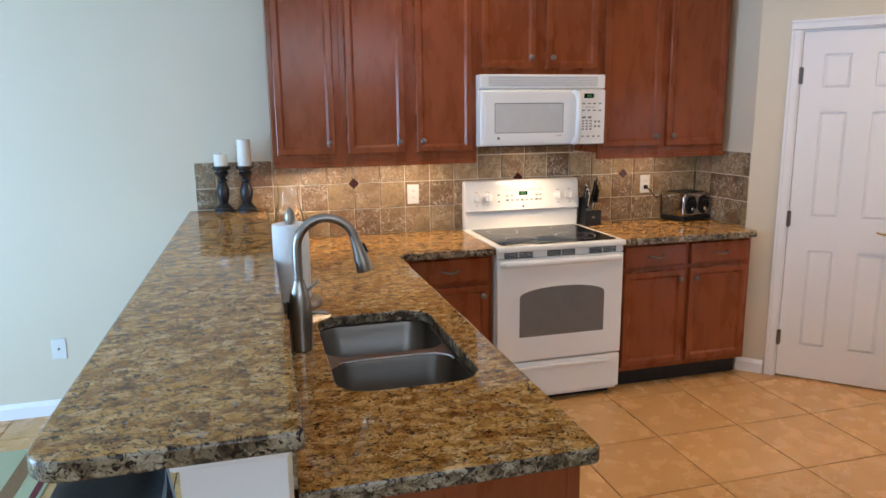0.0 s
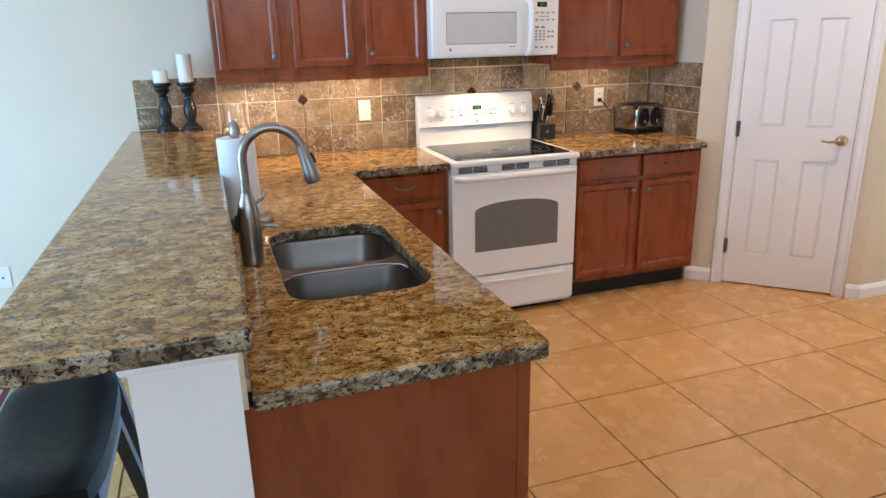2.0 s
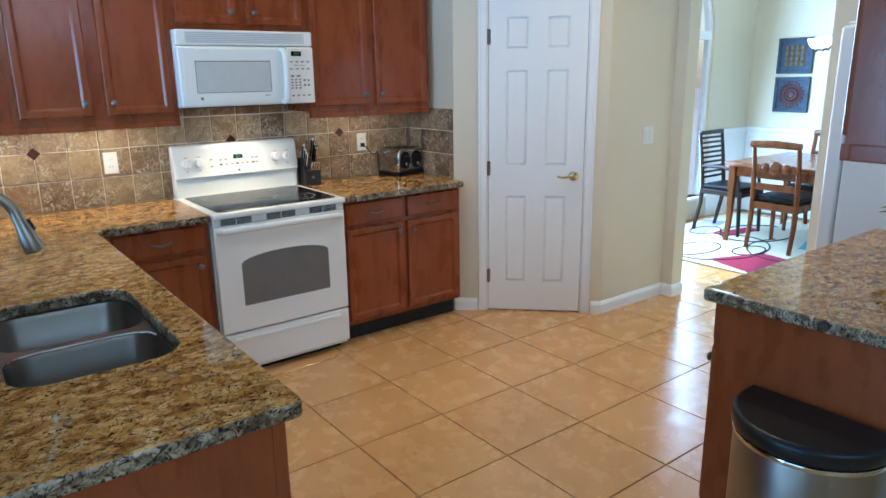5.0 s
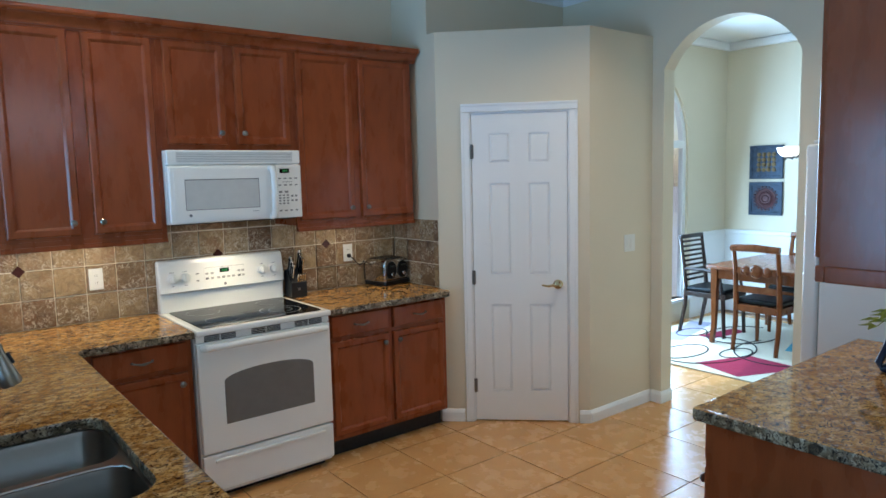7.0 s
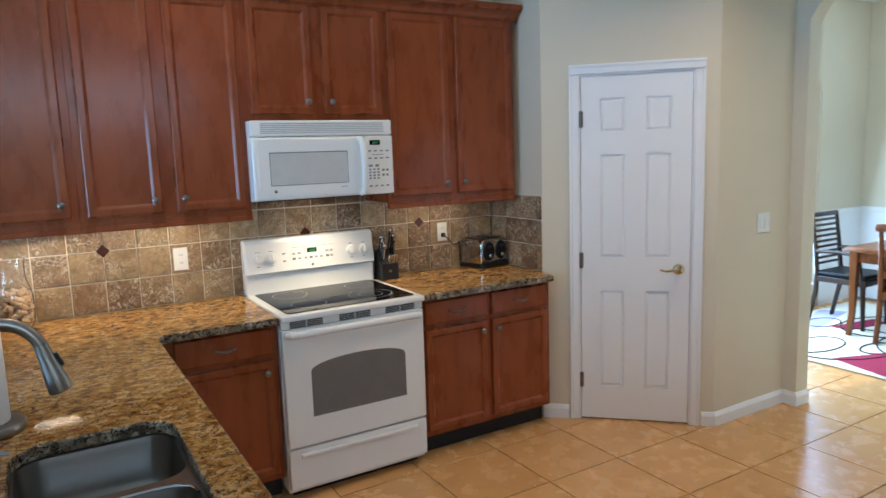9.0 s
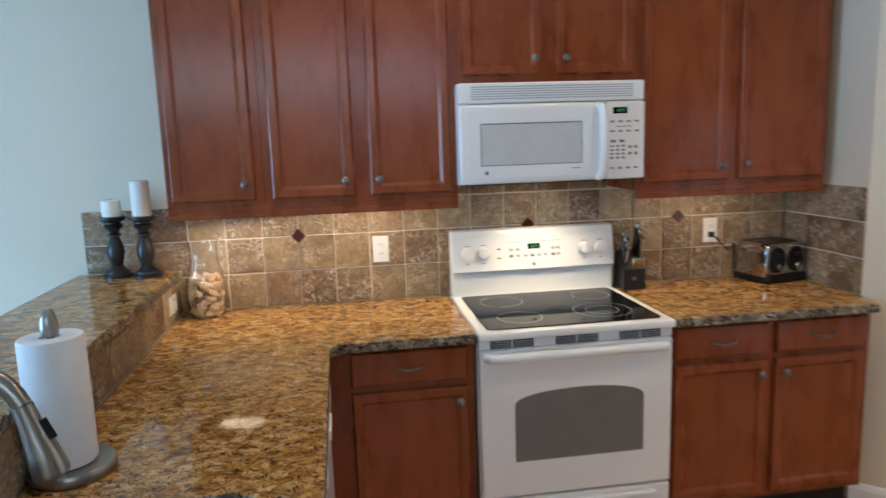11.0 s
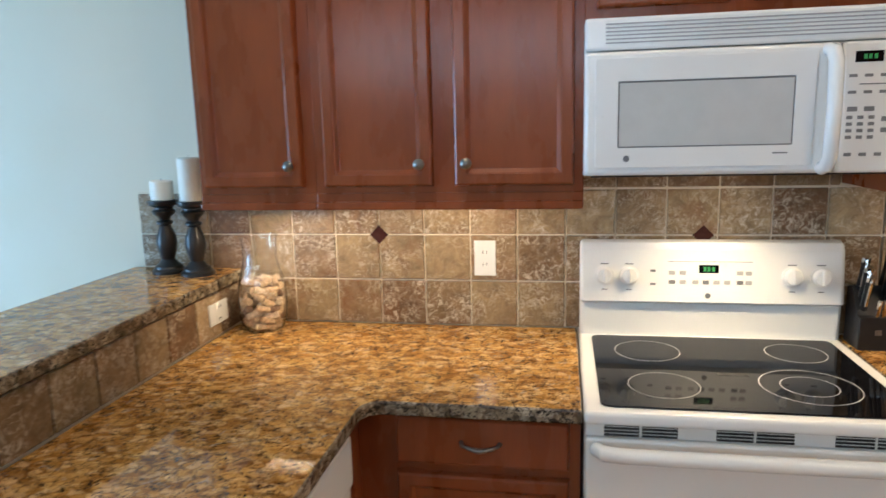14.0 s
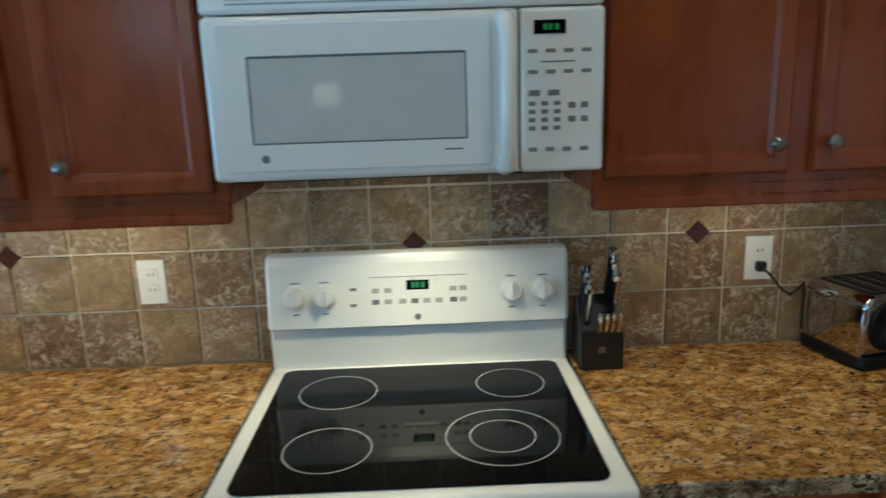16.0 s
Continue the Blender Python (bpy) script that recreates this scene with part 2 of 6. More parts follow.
STAINLESS = brushed("brushed_stainless", (0.27, 0.25, 0.225), 0.33, (4, 4, 160))
NICKEL = brushed("brushed_nickel", (0.34, 0.32, 0.29), 0.3, (40, 40, 40))
PEWTER = plain("pewter_knob", (0.22, 0.20, 0.18), 0.3, 0.9, wear=0.2, scale=60)
CHROME = plain("polished_chrome", (0.55, 0.54, 0.52), 0.07, 1.0, wear=0.03)
BRASS = plain("polished_brass", (0.68, 0.55, 0.33), 0.16, 1.0, wear=0.05)
BLACK_LEATHER = plain("black_leather", (0.0035, 0.004, 0.005), 0.42, spec=0.16, wear=0.5, scale=30, bumps=0.12)
BLACK_PAINT = plain("black_painted_wood", (0.010, 0.010, 0.011), 0.34, wear=0.3, scale=25)
DIAMOND = plain("dark_red_tile", (0.055, 0.016, 0.012), 0.2, wear=0.25, scale=40)
WAX = plain("ivory_wax", (0.80, 0.76, 0.66), 0.5, wear=0.03)
PAPER = plain("white_paper_towel", (0.82, 0.82, 0.80), 0.9, wear=0.02, scale=40, bumps=0.6)
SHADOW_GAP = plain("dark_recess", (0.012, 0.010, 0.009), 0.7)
GREEN_LED = glowing("green_led", (0.015, 0.16, 0.04), 0.6)
TUBE = glowing("warm_light_tube", (1.0, 0.84, 0.6), 9.0)
GLASS = glass_material("clear_glass")


# ---- mesh helpers ----
def smooth(bm, angle=35):
    """Shade round shapes smooth and keep broad flat faces flat."""
    for e in bm.edges:
        if len(e.link_faces) == 2 and e.calc_face_angle(0) > radians(angle):
            e.smooth = False
    for f in bm.faces:
        area_f, bends = f.calc_area(), False
        for e in f.edges:
            if len(e.link_faces) == 2 and radians(0.6) < e.calc_face_angle(0) <= radians(angle):
                other = e.link_faces[1] if e.link_faces[0] == f else e.link_faces[0]
                bends = bends or other.calc_area() > 0.3 * area_f
        f.smooth = bends


def join_into(bm, other):
    me = bpy.data.meshes.new("scratch")
    other.to_mesh(me)
    other.free()
    bm.from_mesh(me)
    bpy.data.meshes.remove(me)


def bx(bm, x0, x1, y0, y1, z0, z1, bev=0.0, seg=2):
    b = bmesh.new()
    bmesh.ops.create_cube(b, size=1)
    for v in b.verts:
        v.co = ((x0 + x1) / 2 + v.co.x * (x1 - x0), (y0 + y1) / 2 + v.co.y * (y1 - y0), (z0 + z1) / 2 + v.co.z * (z1 - z0))
    if bev:
        bmesh.ops.bevel(b, geom=b.edges[:], offset=bev, segments=seg, affect="EDGES", profile=0.5)
    join_into(bm, b)
    return bm


def box(x0, x1, y0, y1, z0, z1, bev=0.0, seg=2):
    return bx(bmesh.new(), x0, x1, y0, y1, z0, z1, bev, seg)


def lathe(bm, profile, x=0, y=0, z=0, n=24, m=None):
    """Turn a profile of (radius, height) round an upright axis; m then places it."""
    b = bmesh.new()
    rings = []
    for r, h in profile:
        rings.append([b.verts.new((r * math.cos(2 * math.pi * i / n), r * math.sin(2 * math.pi * i / n), h)) for i in range(n)])
    for lo, hi in zip(rings, rings[1:]):
        for i in range(n):
            b.faces.new((lo[i], lo[(i + 1) % n], hi[(i + 1) % n], hi[i]))
    b.faces.new(rings[0][::-1])
    b.faces.new(rings[-1])
    bmesh.ops.transform(b, matrix=Matrix.Translation((x, y, z)) @ (m or Matrix()), verts=b.verts)
    join_into(bm, b)
    return bm


def tube(bm, points, radius, n=12):
    """A round bar along points; radius may be one number or one per point."""
    b = bmesh.new()
    pts = [Vector(p) for p in points]
    rad = radius if isinstance(radius, (list, tuple)) else [radius] * len(pts)
    side = None
    rings = []
    for i, p in enumerate(pts):
        d = (pts[min(i + 1, len(pts) - 1)] - pts[max(i - 1, 0)]).normalized()
        if side is None:
            side = d.orthogonal().normalized()
        side = (side - d * side.dot(d)).normalized()
        up = d.cross(side)
        rings.append([b.verts.new(p + rad[i] * (math.cos(2 * math.pi * k / n) * side + math.sin(2 * math.pi * k / n) * up)) for k in range(n)])
    for lo, hi in zip(rings, rings[1:]):
        for k in range(n):
            b.faces.new((lo[k], lo[(k + 1) % n], hi[(k + 1) % n], hi[k]))
    b.faces.new(rings[0][::-1])
    b.faces.new(rings[-1])
    join_into(bm, b)
    return bm


def prism(bm, outline, z0, z1, bev=0.0, m=None, seg=2):
    """An outline of (x, y) raised from z0 to z1."""
    b = bmesh.new()
    f = b.faces.new([b.verts.new((x, y, z0)) for x, y in outline])
    f.normal_update()
    if f.normal.z > 0:
        f.normal_flip()
    r = bmesh.ops.extrude_face_region(b, geom=[f])
    for v in r["geom"]:
        if isinstance(v, bmesh.types.BMVert):
            v.co.z = z1
    if bev:
        flat = [e for e in b.edges if abs(e.verts[0].co.z - e.verts[1].co.z) < 1e-6]
        bmesh.ops.bevel(b, geom=flat, offset=bev, segments=seg, affect="EDGES", profile=0.5)
    bmesh.ops.recalc_face_normals(b, faces=b.faces)
    if m:
        bmesh.ops.transform(b, matrix=m, verts=b.verts)
    join_into(bm, b)
    return bm


def round_rect(x0, x1, y0, y1, r, n=6):
    out = []
    for cx, cy, a in ((x1 - r, y1 - r, 0), (x0 + r, y1 - r, 90), (x0 + r, y0 + r, 180), (x1 - r, y0 + r, 270)):
        out += [(cx + r * math.cos(radians(a + 90 * i / n)), cy + r * math.sin(radians(a + 90 * i / n))) for i in range(n + 1)]
    return out


def mesh_ob(name, bm, mat, angle=35):
    smooth(bm, angle)
    me = bpy.data.meshes.new(name)
    bm.to_mesh(me)
    bm.free()
    me.materials.append(mat)
    return new(name, me)


def part(name, bm, mat, parent, label="", angle=35):
    ob = mesh_ob(name, bm, mat, angle)
    ob.parent = parent
    ob.matrix_parent_inverse = Matrix() if parent.parent else parent.matrix_basis.inverted()
    return tagged(ob, label)


def root_matrix(ob):
    while ob.parent:
        ob = ob.parent
    return ob.matrix_basis


def thing(name, place, label, category, group="", kind=""):
    ob = new(name)
    ob.empty_display_size = 0.1
    ob.location = place
    ob.matrix_basis = Matrix.Translation(place)
    return tagged(ob, label, category, group, kind)


def structure(name, bm, mat, label, category):
    return tagged(mesh_ob(name, bm, mat), label, category, kind="structure")


# ---- the setting ----
CEIL = 3.05
SIDE_X, CORNER_Y = 1.665, -0.515          # the wall beside the counter, and where it turns
PAN_X, PAN_Y = 2.36, -1.20                # the pantry's second corner
ARCH_X, ARCH_T = 3.03, 0.12
W, S, E, N = -4.6, -7.5, 6.4, 0.12        # outer walls
TH = 0.12

structure("floor", box(W - TH, E + TH, S - TH, N + 0.2, -0.12, -0.006), GROUT, "brown grout bed under beige ceramic floor tiles", "floor")
structure("ceiling", box(W - TH, E + TH, S - TH, N + 0.2, CEIL, CEIL + 0.1), CEILING_PAINT, "flat white painted ceiling over kitchen and dining room", "ceiling")
structure("wall_north", box(W - TH, ARCH_X, 0.008, 0.12, -0.006, CEIL), PAINT, "long cream painted kitchen wall behind the range", "wall")
structure("wall_pantry_side", box(SIDE_X, SIDE_X + 0.1, CORNER_Y, 0.008, -0.006, 2.56), PAINT, "short cream wall beside the counter end", "wall")


def wall_with_opening(p, q, thick, z1, a, b, top, arch=0.0, n=20):
    """An upright wall from p to q (its seen face), with an opening from a to b metres along it, up to top, arched by a rise."""
    p, q = Vector((*p, 0)), Vector((*q, 0))
    d = (q - p).normalized()
    length = (q - p).length
    bm = bmesh.new()
    head = [(a, top), (b, top)]
    if arch:
        half = (b - a) / 2
        r = (half * half + arch * arch) / (2 * arch)
        head = []
        for i in range(n + 1):
            u = -half + 2 * half * i / n
            head.append((a + half + u, top + math.sqrt(r * r - u * u) - (r - arch)))
    outline = [(0, -0.006), (a, -0.006)] + head + [(b, -0.006), (length, -0.006), (length, z1), (0, z1)]
    back = d.cross(Vector((0, 0, 1)))
    m = Matrix(((d.x, 0, back.x, p.x), (d.y, 0, back.y, p.y), (0, 1, 0, 0), (0, 0, 0, 1)))
    b2 = bmesh.new()
    prism(b2, outline, 0, -thick)
    bmesh.ops.transform(b2, matrix=m, verts=b2.verts)
    bmesh.ops.recalc_face_normals(b2, faces=b2.faces)
    join_into(bm, b2)
    return bm


DIAG = (Vector((PAN_X, PAN_Y, 0)) - Vector((SIDE_X, CORNER_Y, 0)))
DLEN = DIAG.length
DDIR = DIAG.normalized()
DOOR_A = (Vector((1.829, -0.669, 0)) - Vector((SIDE_X, CORNER_Y, 0))).dot(DDIR)
DOOR_B = DOOR_A + 0.61
structure("wall_pantry_front", wall_with_opening((SIDE_X, CORNER_Y), (PAN_X, PAN_Y), 0.1, 2.56, DOOR_A - 0.012, DOOR_B + 0.012, 2.05), PAINT, "cream angled pantry wall with a door opening", "wall")
structure("wall_pantry_return", box(PAN_X, ARCH_X, PAN_Y, PAN_Y + 0.1, -0.006, 2.56), PAINT, "short cream pantry wall with a light switch", "wall")
structure("wall_jog", box(1.70, ARCH_X, -0.39, 0.008, 2.553, CEIL), PAINT, "cream wall that steps forward above the pantry", "wall")
structure("pantry_ledge", prism(bmesh.new(), [(SIDE_X + 0.1, 0.008), (SIDE_X + 0.1, CORNER_Y + 0.02), (PAN_X + 0.03, PAN_Y + 0.1), (ARCH_X, PAN_Y + 0.1), (ARCH_X, 0.008)], 2.46, 2.552), PAINT, "cream painted plant ledge on top of the pantry", "ledge")
structure("wall_arch", wall_with_opening((ARCH_X, N), (ARCH_X, S), ARCH_T, CEIL, 1.29 + N, 2.19 + N, 2.33, 0.275), PAINT, "cream kitchen wall with an arched opening to the dining room", "wall")
structure("wall_dining_east", box(E, E + TH, S, N + 0.12, -0.006, CEIL), PAINT, "cream dining room wall above white wainscot", "wall")
structure("wall_dining_south", box(ARCH_X + ARCH_T, E, -4.1, -4.0, -0.006, CEIL), PAINT, "plain cream dining room wall", "wall")
west = bx(bmesh.new(), W - TH, W, S - TH, N + TH, 2.15, CEIL)
for a, b in ((S - TH, -5.35), (-3.05, -2.8), (-1.2, N + TH)):
    bx(west, W - TH, W, a, b, -0.006, 2.15)
structure("wall_west", west, PAINT, "unseen cream living room wall with two glazed patio doors, one of them added", "wall")
south = bx(bmesh.new(), W, ARCH_X, S - TH, S, -0.006, 2.1)
for a, b, c, d in ((W, ARCH_X, 2.95, CEIL), (W, -3.2, 2.1, 2.95), (1.2, ARCH_X, 2.1, 2.95)):
    bx(south, a, b, S - TH, S, c, d)
structure("wall_south", south, PAINT, "unseen cream living room wall with an opening added for the south light", "wall")
structure("wall_kitchen_south", box(0.86, ARCH_X, -3.62, -3.51, -0.006, CEIL), PAINT, "cream wall behind the coffee counter and the refrigerator", "wall")

# dining room north wall, with an arched window
WX0, WX1, WZ0, WZS = 4.0, 5.62, 0.25, 1.92


def dining_window_wall():
    r = (WX1 - WX0) / 2
    pts = [(ARCH_X + ARCH_T, -0.006), (ARCH_X + ARCH_T, CEIL), (E, CEIL), (E, -0.006), (WX1, -0.006), (WX1, WZS)]
    pts += [(WX0 + r + r * math.cos(radians(180 * i / 20)), WZS + r * math.sin(radians(180 * i / 20))) for i in range(1, 20)]
    pts += [(WX0, WZS), (WX0, -0.006)]
    bm = prism(bmesh.new(), pts, 0, 0.12, m=Matrix(((1, 0, 0, 0), (0, 0, 1, N), (0, 1, 0, 0), (0, 0, 0, 1))))
    bmesh.ops.recalc_face_normals(bm, faces=bm.faces)
    return bx(bm, WX0, WX1, N, N + 0.12, -0.006, WZ0)


structure("wall_dining_north", dining_window_wall(), PAINT, "cream dining room wall with a tall arched window", "wall")


def ring_strip(points, width, y0, y1):
    """A frame of boxes along the outline points (x, z) in an upright plane."""
    bm = bmesh.new()
    for (xa, za), (xb, zb) in zip(points, points[1:]):
        d = Vector((xb - xa, 0, zb - za))
        nrm = Vector((d.z, 0, -d.x)).normalized() * width
        b = bmesh.new()
        vs = [b.verts.new(p) for y in (y0, y1) for p in ((xa, y, za), (xb, y, zb), (xb - nrm.x, y, zb - nrm.z), (xa - nrm.x, y, za - nrm.z))]
        for f in ((0, 1, 2, 3), (7, 6, 5, 4), (0, 4, 5, 1), (1, 5, 6, 2), (2, 6, 7, 3), (3, 7, 4, 0)):
            b.faces.new([vs[i] for i in f])
        bmesh.ops.recalc_face_normals(b, faces=b.faces)
        join_into(bm, b)
    return bm


win = thing("window_1", ((WX0 + WX1) / 2, N, WZ0), "tall arched dining room window with white frame", "window", kind="structure")
r_w = (WX1 - WX0) / 2
arc = [(WX1, WZ0)] + [(WX0 + r_w + r_w * math.cos(radians(9 * i)), WZS + r_w * math.sin(radians(9 * i))) for i in range(21)] + [(WX0, WZ0)]
part("window_frame", ring_strip(arc, 0.05, N + 0.03, N + 0.09), TRIM, win)
part("transom_bar", box(WX0, WX1, N + 0.028, N + 0.092, WZS - 0.04, WZS + 0.04, 0.004), TRIM, win)
part("sash_bar", box((WX0 + WX1) / 2 - 0.03, (WX0 + WX1) / 2 + 0.03, N + 0.032, N + 0.088, WZ0, WZS - 0.04, 0.004), TRIM, win)
part("window_sill", box(WX0 - 0.05, WX1 + 0.05, N - 0.05, N + 0.1, WZ0 - 0.03, WZ0, 0.006), TRIM, win)
for k, (a, b) in enumerate(((WX0 + 0.05, (WX0 + WX1) / 2 - 0.03), ((WX0 + WX1) / 2 + 0.03, WX1 - 0.05))):
    pane = part("pane", box(a, b, N + 0.058, N + 0.062, WZ0, WZS - 0.04), GLASS, win)
    pane.visible_shadow = False

# both doors are out of view; the second is added for more west light
for nm, y0, y1 in (("door_2", -2.8, -1.2), ("door_3", -5.35, -3.05)):
    patio = thing(nm, (W, (y0 + y1) / 2, 0), "unseen wide sliding glass patio door in a white frame", "door", kind="structure")
    mid = (y0 + y1) / 2
    for a, b in ((y0, mid), (mid, y1)):
        part("door_frame", box(W - 0.08, W - 0.03, a, a + 0.06, 0, 2.15, 0.004), TRIM, patio)
        part("door_frame", box(W - 0.08, W - 0.03, b - 0.06, b, 0, 2.15, 0.004), TRIM, patio)
        part("door_frame", box(W - 0.079, W - 0.031, a + 0.06, b - 0.06, 2.08, 2.15, 0.004), TRIM, patio)
        part("door_frame", box(W - 0.079, W - 0.031, a + 0.06, b - 0.06, 0, 0.08, 0.004), TRIM, patio)
        pane = part("pane", box(W - 0.058, W - 0.053, a + 0.06, b - 0.06, 0.08, 2.08), GLASS, patio)
        pane.visible_shadow = False
# window out of view, added only to house the south light
high = thing("window_2", (-1.0, S, 2.1), "unseen high window band in white frame, added for the south light", "window", kind="structure")
for x0 in (-3.2, -1.0):
    part("window_frame", ring_strip([(x0 + 2.2, 2.1), (x0 + 2.2, 2.95), (x0, 2.95), (x0, 2.1), (x0 + 2.2, 2.1)], 0.05, S - 0.09, S - 0.04), TRIM, high)
    pane = part("pane", box(x0 + 0.05, x0 + 2.15, S - 0.067, S - 0.062, 2.15, 2.9), GLASS, high)
    pane.visible_shadow = False
# outside ground, made pale so that the dining window shows bright
PALE_GROUND = plain("pale_outside_ground", (0.55, 0.53, 0.48), 0.9, wear=0.1, scale=3)
tagged(mesh_ob("ground", box(-60, 60, -60, 60, -0.4, -0.13), PALE_GROUND), "pale sunlit ground around the house, added to brighten the window", "ground", kind="structure")


# ---- baseboards, casings ----
def baseboard(name, p, q, h=0.085):
    """A white moulded board along the foot of a wall, standing off to the right of the way from p to q."""
    p, q = Vector((*p, 0)), Vector((*q, 0))
    d = (q - p).normalized()
    out = d.cross(Vector((0, 0, 1)))
    prof = [(0, 0), (0.015, 0), (0.015, h * 0.72), (0.011, h * 0.82), (0.008, h * 0.93), (0.004, h), (0, h)]
    m = Matrix(((out.x, 0, d.x, p.x), (out.y, 0, d.y, p.y), (0, 1, 0, 0), (0, 0, 0, 1)))
    bm = prism(bmesh.new(), prof, 0, (q - p).length, m=m)
    bmesh.ops.recalc_face_normals(bm, faces=bm.faces)
    return structure(name, bm, TRIM, "white moulded baseboard along the wall foot", "baseboard")


def along(s, off=0.0):
    o = DDIR.cross(Vector((0, 0, 1))) * off
    return (SIDE_X + DDIR.x * s + o.x, CORNER_Y + DDIR.y * s + o.y)


baseboard("baseboard", (W, 0.008), (-1.375, 0.008))
baseboard("baseboard", along(-0.005), along(DOOR_A - 0.075))
baseboard("baseboard", along(DOOR_B + 0.075), along(DLEN + 0.006))
baseboard("baseboard", (PAN_X, PAN_Y), (ARCH_X, PAN_Y))
baseboard("baseboard", (ARCH_X, PAN_Y - 0.015), (ARCH_X, -1.29))
baseboard("baseboard", (ARCH_X - 0.015, -1.29), (ARCH_X + ARCH_T, -1.29))
baseboard("baseboard", (ARCH_X + ARCH_T, -2.19), (ARCH_X, -2.19))
baseboard("baseboard", (ARCH_X, -2.19), (ARCH_X, -2.78))


def kitchen_cornice(p, q, drop=0.135, out=0.095):
    """A white crown under the kitchen ceiling, standing off to the right of the way from p to q."""
    p, q = Vector((*p, 0)), Vector((*q, 0))
    d = (q - p).normalized()
    o = d.cross(Vector((0, 0, 1)))
    prof = [(0, -drop), (0.010, -drop), (0.012, -drop * 0.88), (0.020, -drop * 0.82), (0.035, -drop * 0.55), (0.062, -drop * 0.28), (out * 0.86, -drop * 0.2), (out * 0.9, -drop * 0.1), (out, -drop * 0.08), (out, 0), (0, 0)]
    bm = prism(bmesh.new(), prof, 0, (q - p).length, m=Matrix(((o.x, 0, d.x, p.x), (o.y, 0, d.y, p.y), (0, 1, 0, CEIL - 0.001), (0, 0, 0, 1))))
    bmesh.ops.recalc_face_normals(bm, faces=bm.faces)
    structure("cornice", bm, TRIM, "white crown cornice under the kitchen ceiling", "trim")


kitchen_cornice((W, 0.008), (1.70, 0.008))
kitchen_cornice((1.70, 0.008), (1.70, -0.485))
kitchen_cornice((1.605, -0.39), (ARCH_X, -0.39))
kitchen_cornice((ARCH_X, -0.39), (ARCH_X, -3.51))

M_DIAG = Matrix(((DDIR.x, DDIR.cross(Vector((0, 0, 1))).x, 0, SIDE_X), (DDIR.y, DDIR.cross(Vector((0, 0, 1))).y, 0, CORNER_Y), (0, 0, 1, 0), (0, 0, 0, 1)))


def turned(bm, m):
    bmesh.ops.transform(bm, matrix=m, verts=bm.verts)
    bmesh.ops.recalc_face_normals(bm, faces=bm.faces)
    return bm


def casing():
    bm = bmesh.new()
    for a, b in ((DOOR_A - 0.066, DOOR_A - 0.012), (DOOR_B + 0.012, DOOR_B + 0.066)):
        bx(bm, a, b, 0.0, 0.014, 0, 2.05, 0.003)
        bx(bm, a if a < DOOR_A else b - 0.018, a + 0.018 if a < DOOR_A else b, 0.012, 0.02, 0, 2.05, 0.003)
    bx(bm, DOOR_A - 0.066, DOOR_B + 0.066, 0.0, 0.014, 2.052, 2.104, 0.003)
    bx(bm, DOOR_A - 0.066, DOOR_B + 0.066, 0.012, 0.02, 2.088, 2.104, 0.003)
    bx(bm, DOOR_A - 0.012, DOOR_A - 0.003, -0.1, 0.002, 0, 2.05)
    bx(bm, DOOR_B + 0.003, DOOR_B + 0.012, -0.1, 0.002, 0, 2.05)
    bx(bm, DOOR_A - 0.003, DOOR_B + 0.003, -0.1, 0.002, 2.041, 2.05)
    return turned(bm, M_DIAG)


structure("door_trim", casing(), TRIM, "white painted casing around the pantry door", "trim")


def panel_door(w, h, t):
    """Six raised panels between stiles and rails; local x along the door, y towards the viewer."""
    bm = bmesh.new()
    st, mid = 0.108, 0.112
    pw = (w - 2 * st - mid) / 2
    rails = [(0.0, 0.20), (0.79, 0.985), (1.588, 1.712), (1.905, h)]
    for a, b in ((0, st), (w - st, w), (st + pw, st + pw + mid)):
        bx(bm, a, b, -t, 0, 0, h)
    for z0, z1 in rails:
        for a in (st, st + pw + mid):
            bx(bm, a, a + pw, -t, 0, z0, z1)
    for (_, z0), (z1, _) in zip(rails, rails[1:]):
        for a in (st, st + pw + mid):
            bx(bm, a, a + pw, -t + 0.004, -0.012, z0, z1)
            b = bmesh.new()
            o = [(a + 0.005, z0 + 0.005), (a + pw - 0.005, z0 + 0.005), (a + pw - 0.005, z1 - 0.005), (a + 0.005, z1 - 0.005)]
            i = [(a + 0.020, z0 + 0.020), (a + pw - 0.020, z0 + 0.020), (a + pw - 0.020, z1 - 0.020), (a + 0.020, z1 - 0.020)]
            ov = [b.verts.new((x, -0.012, z)) for x, z in o]
            iv = [b.verts.new((x, -0.002, z)) for x, z in i]
            b.faces.new(iv)
            for k in range(4):
                b.faces.new((ov[k], ov[(k + 1) % 4], iv[(k + 1) % 4], iv[k]))
            join_into(bm, b)
    return bm


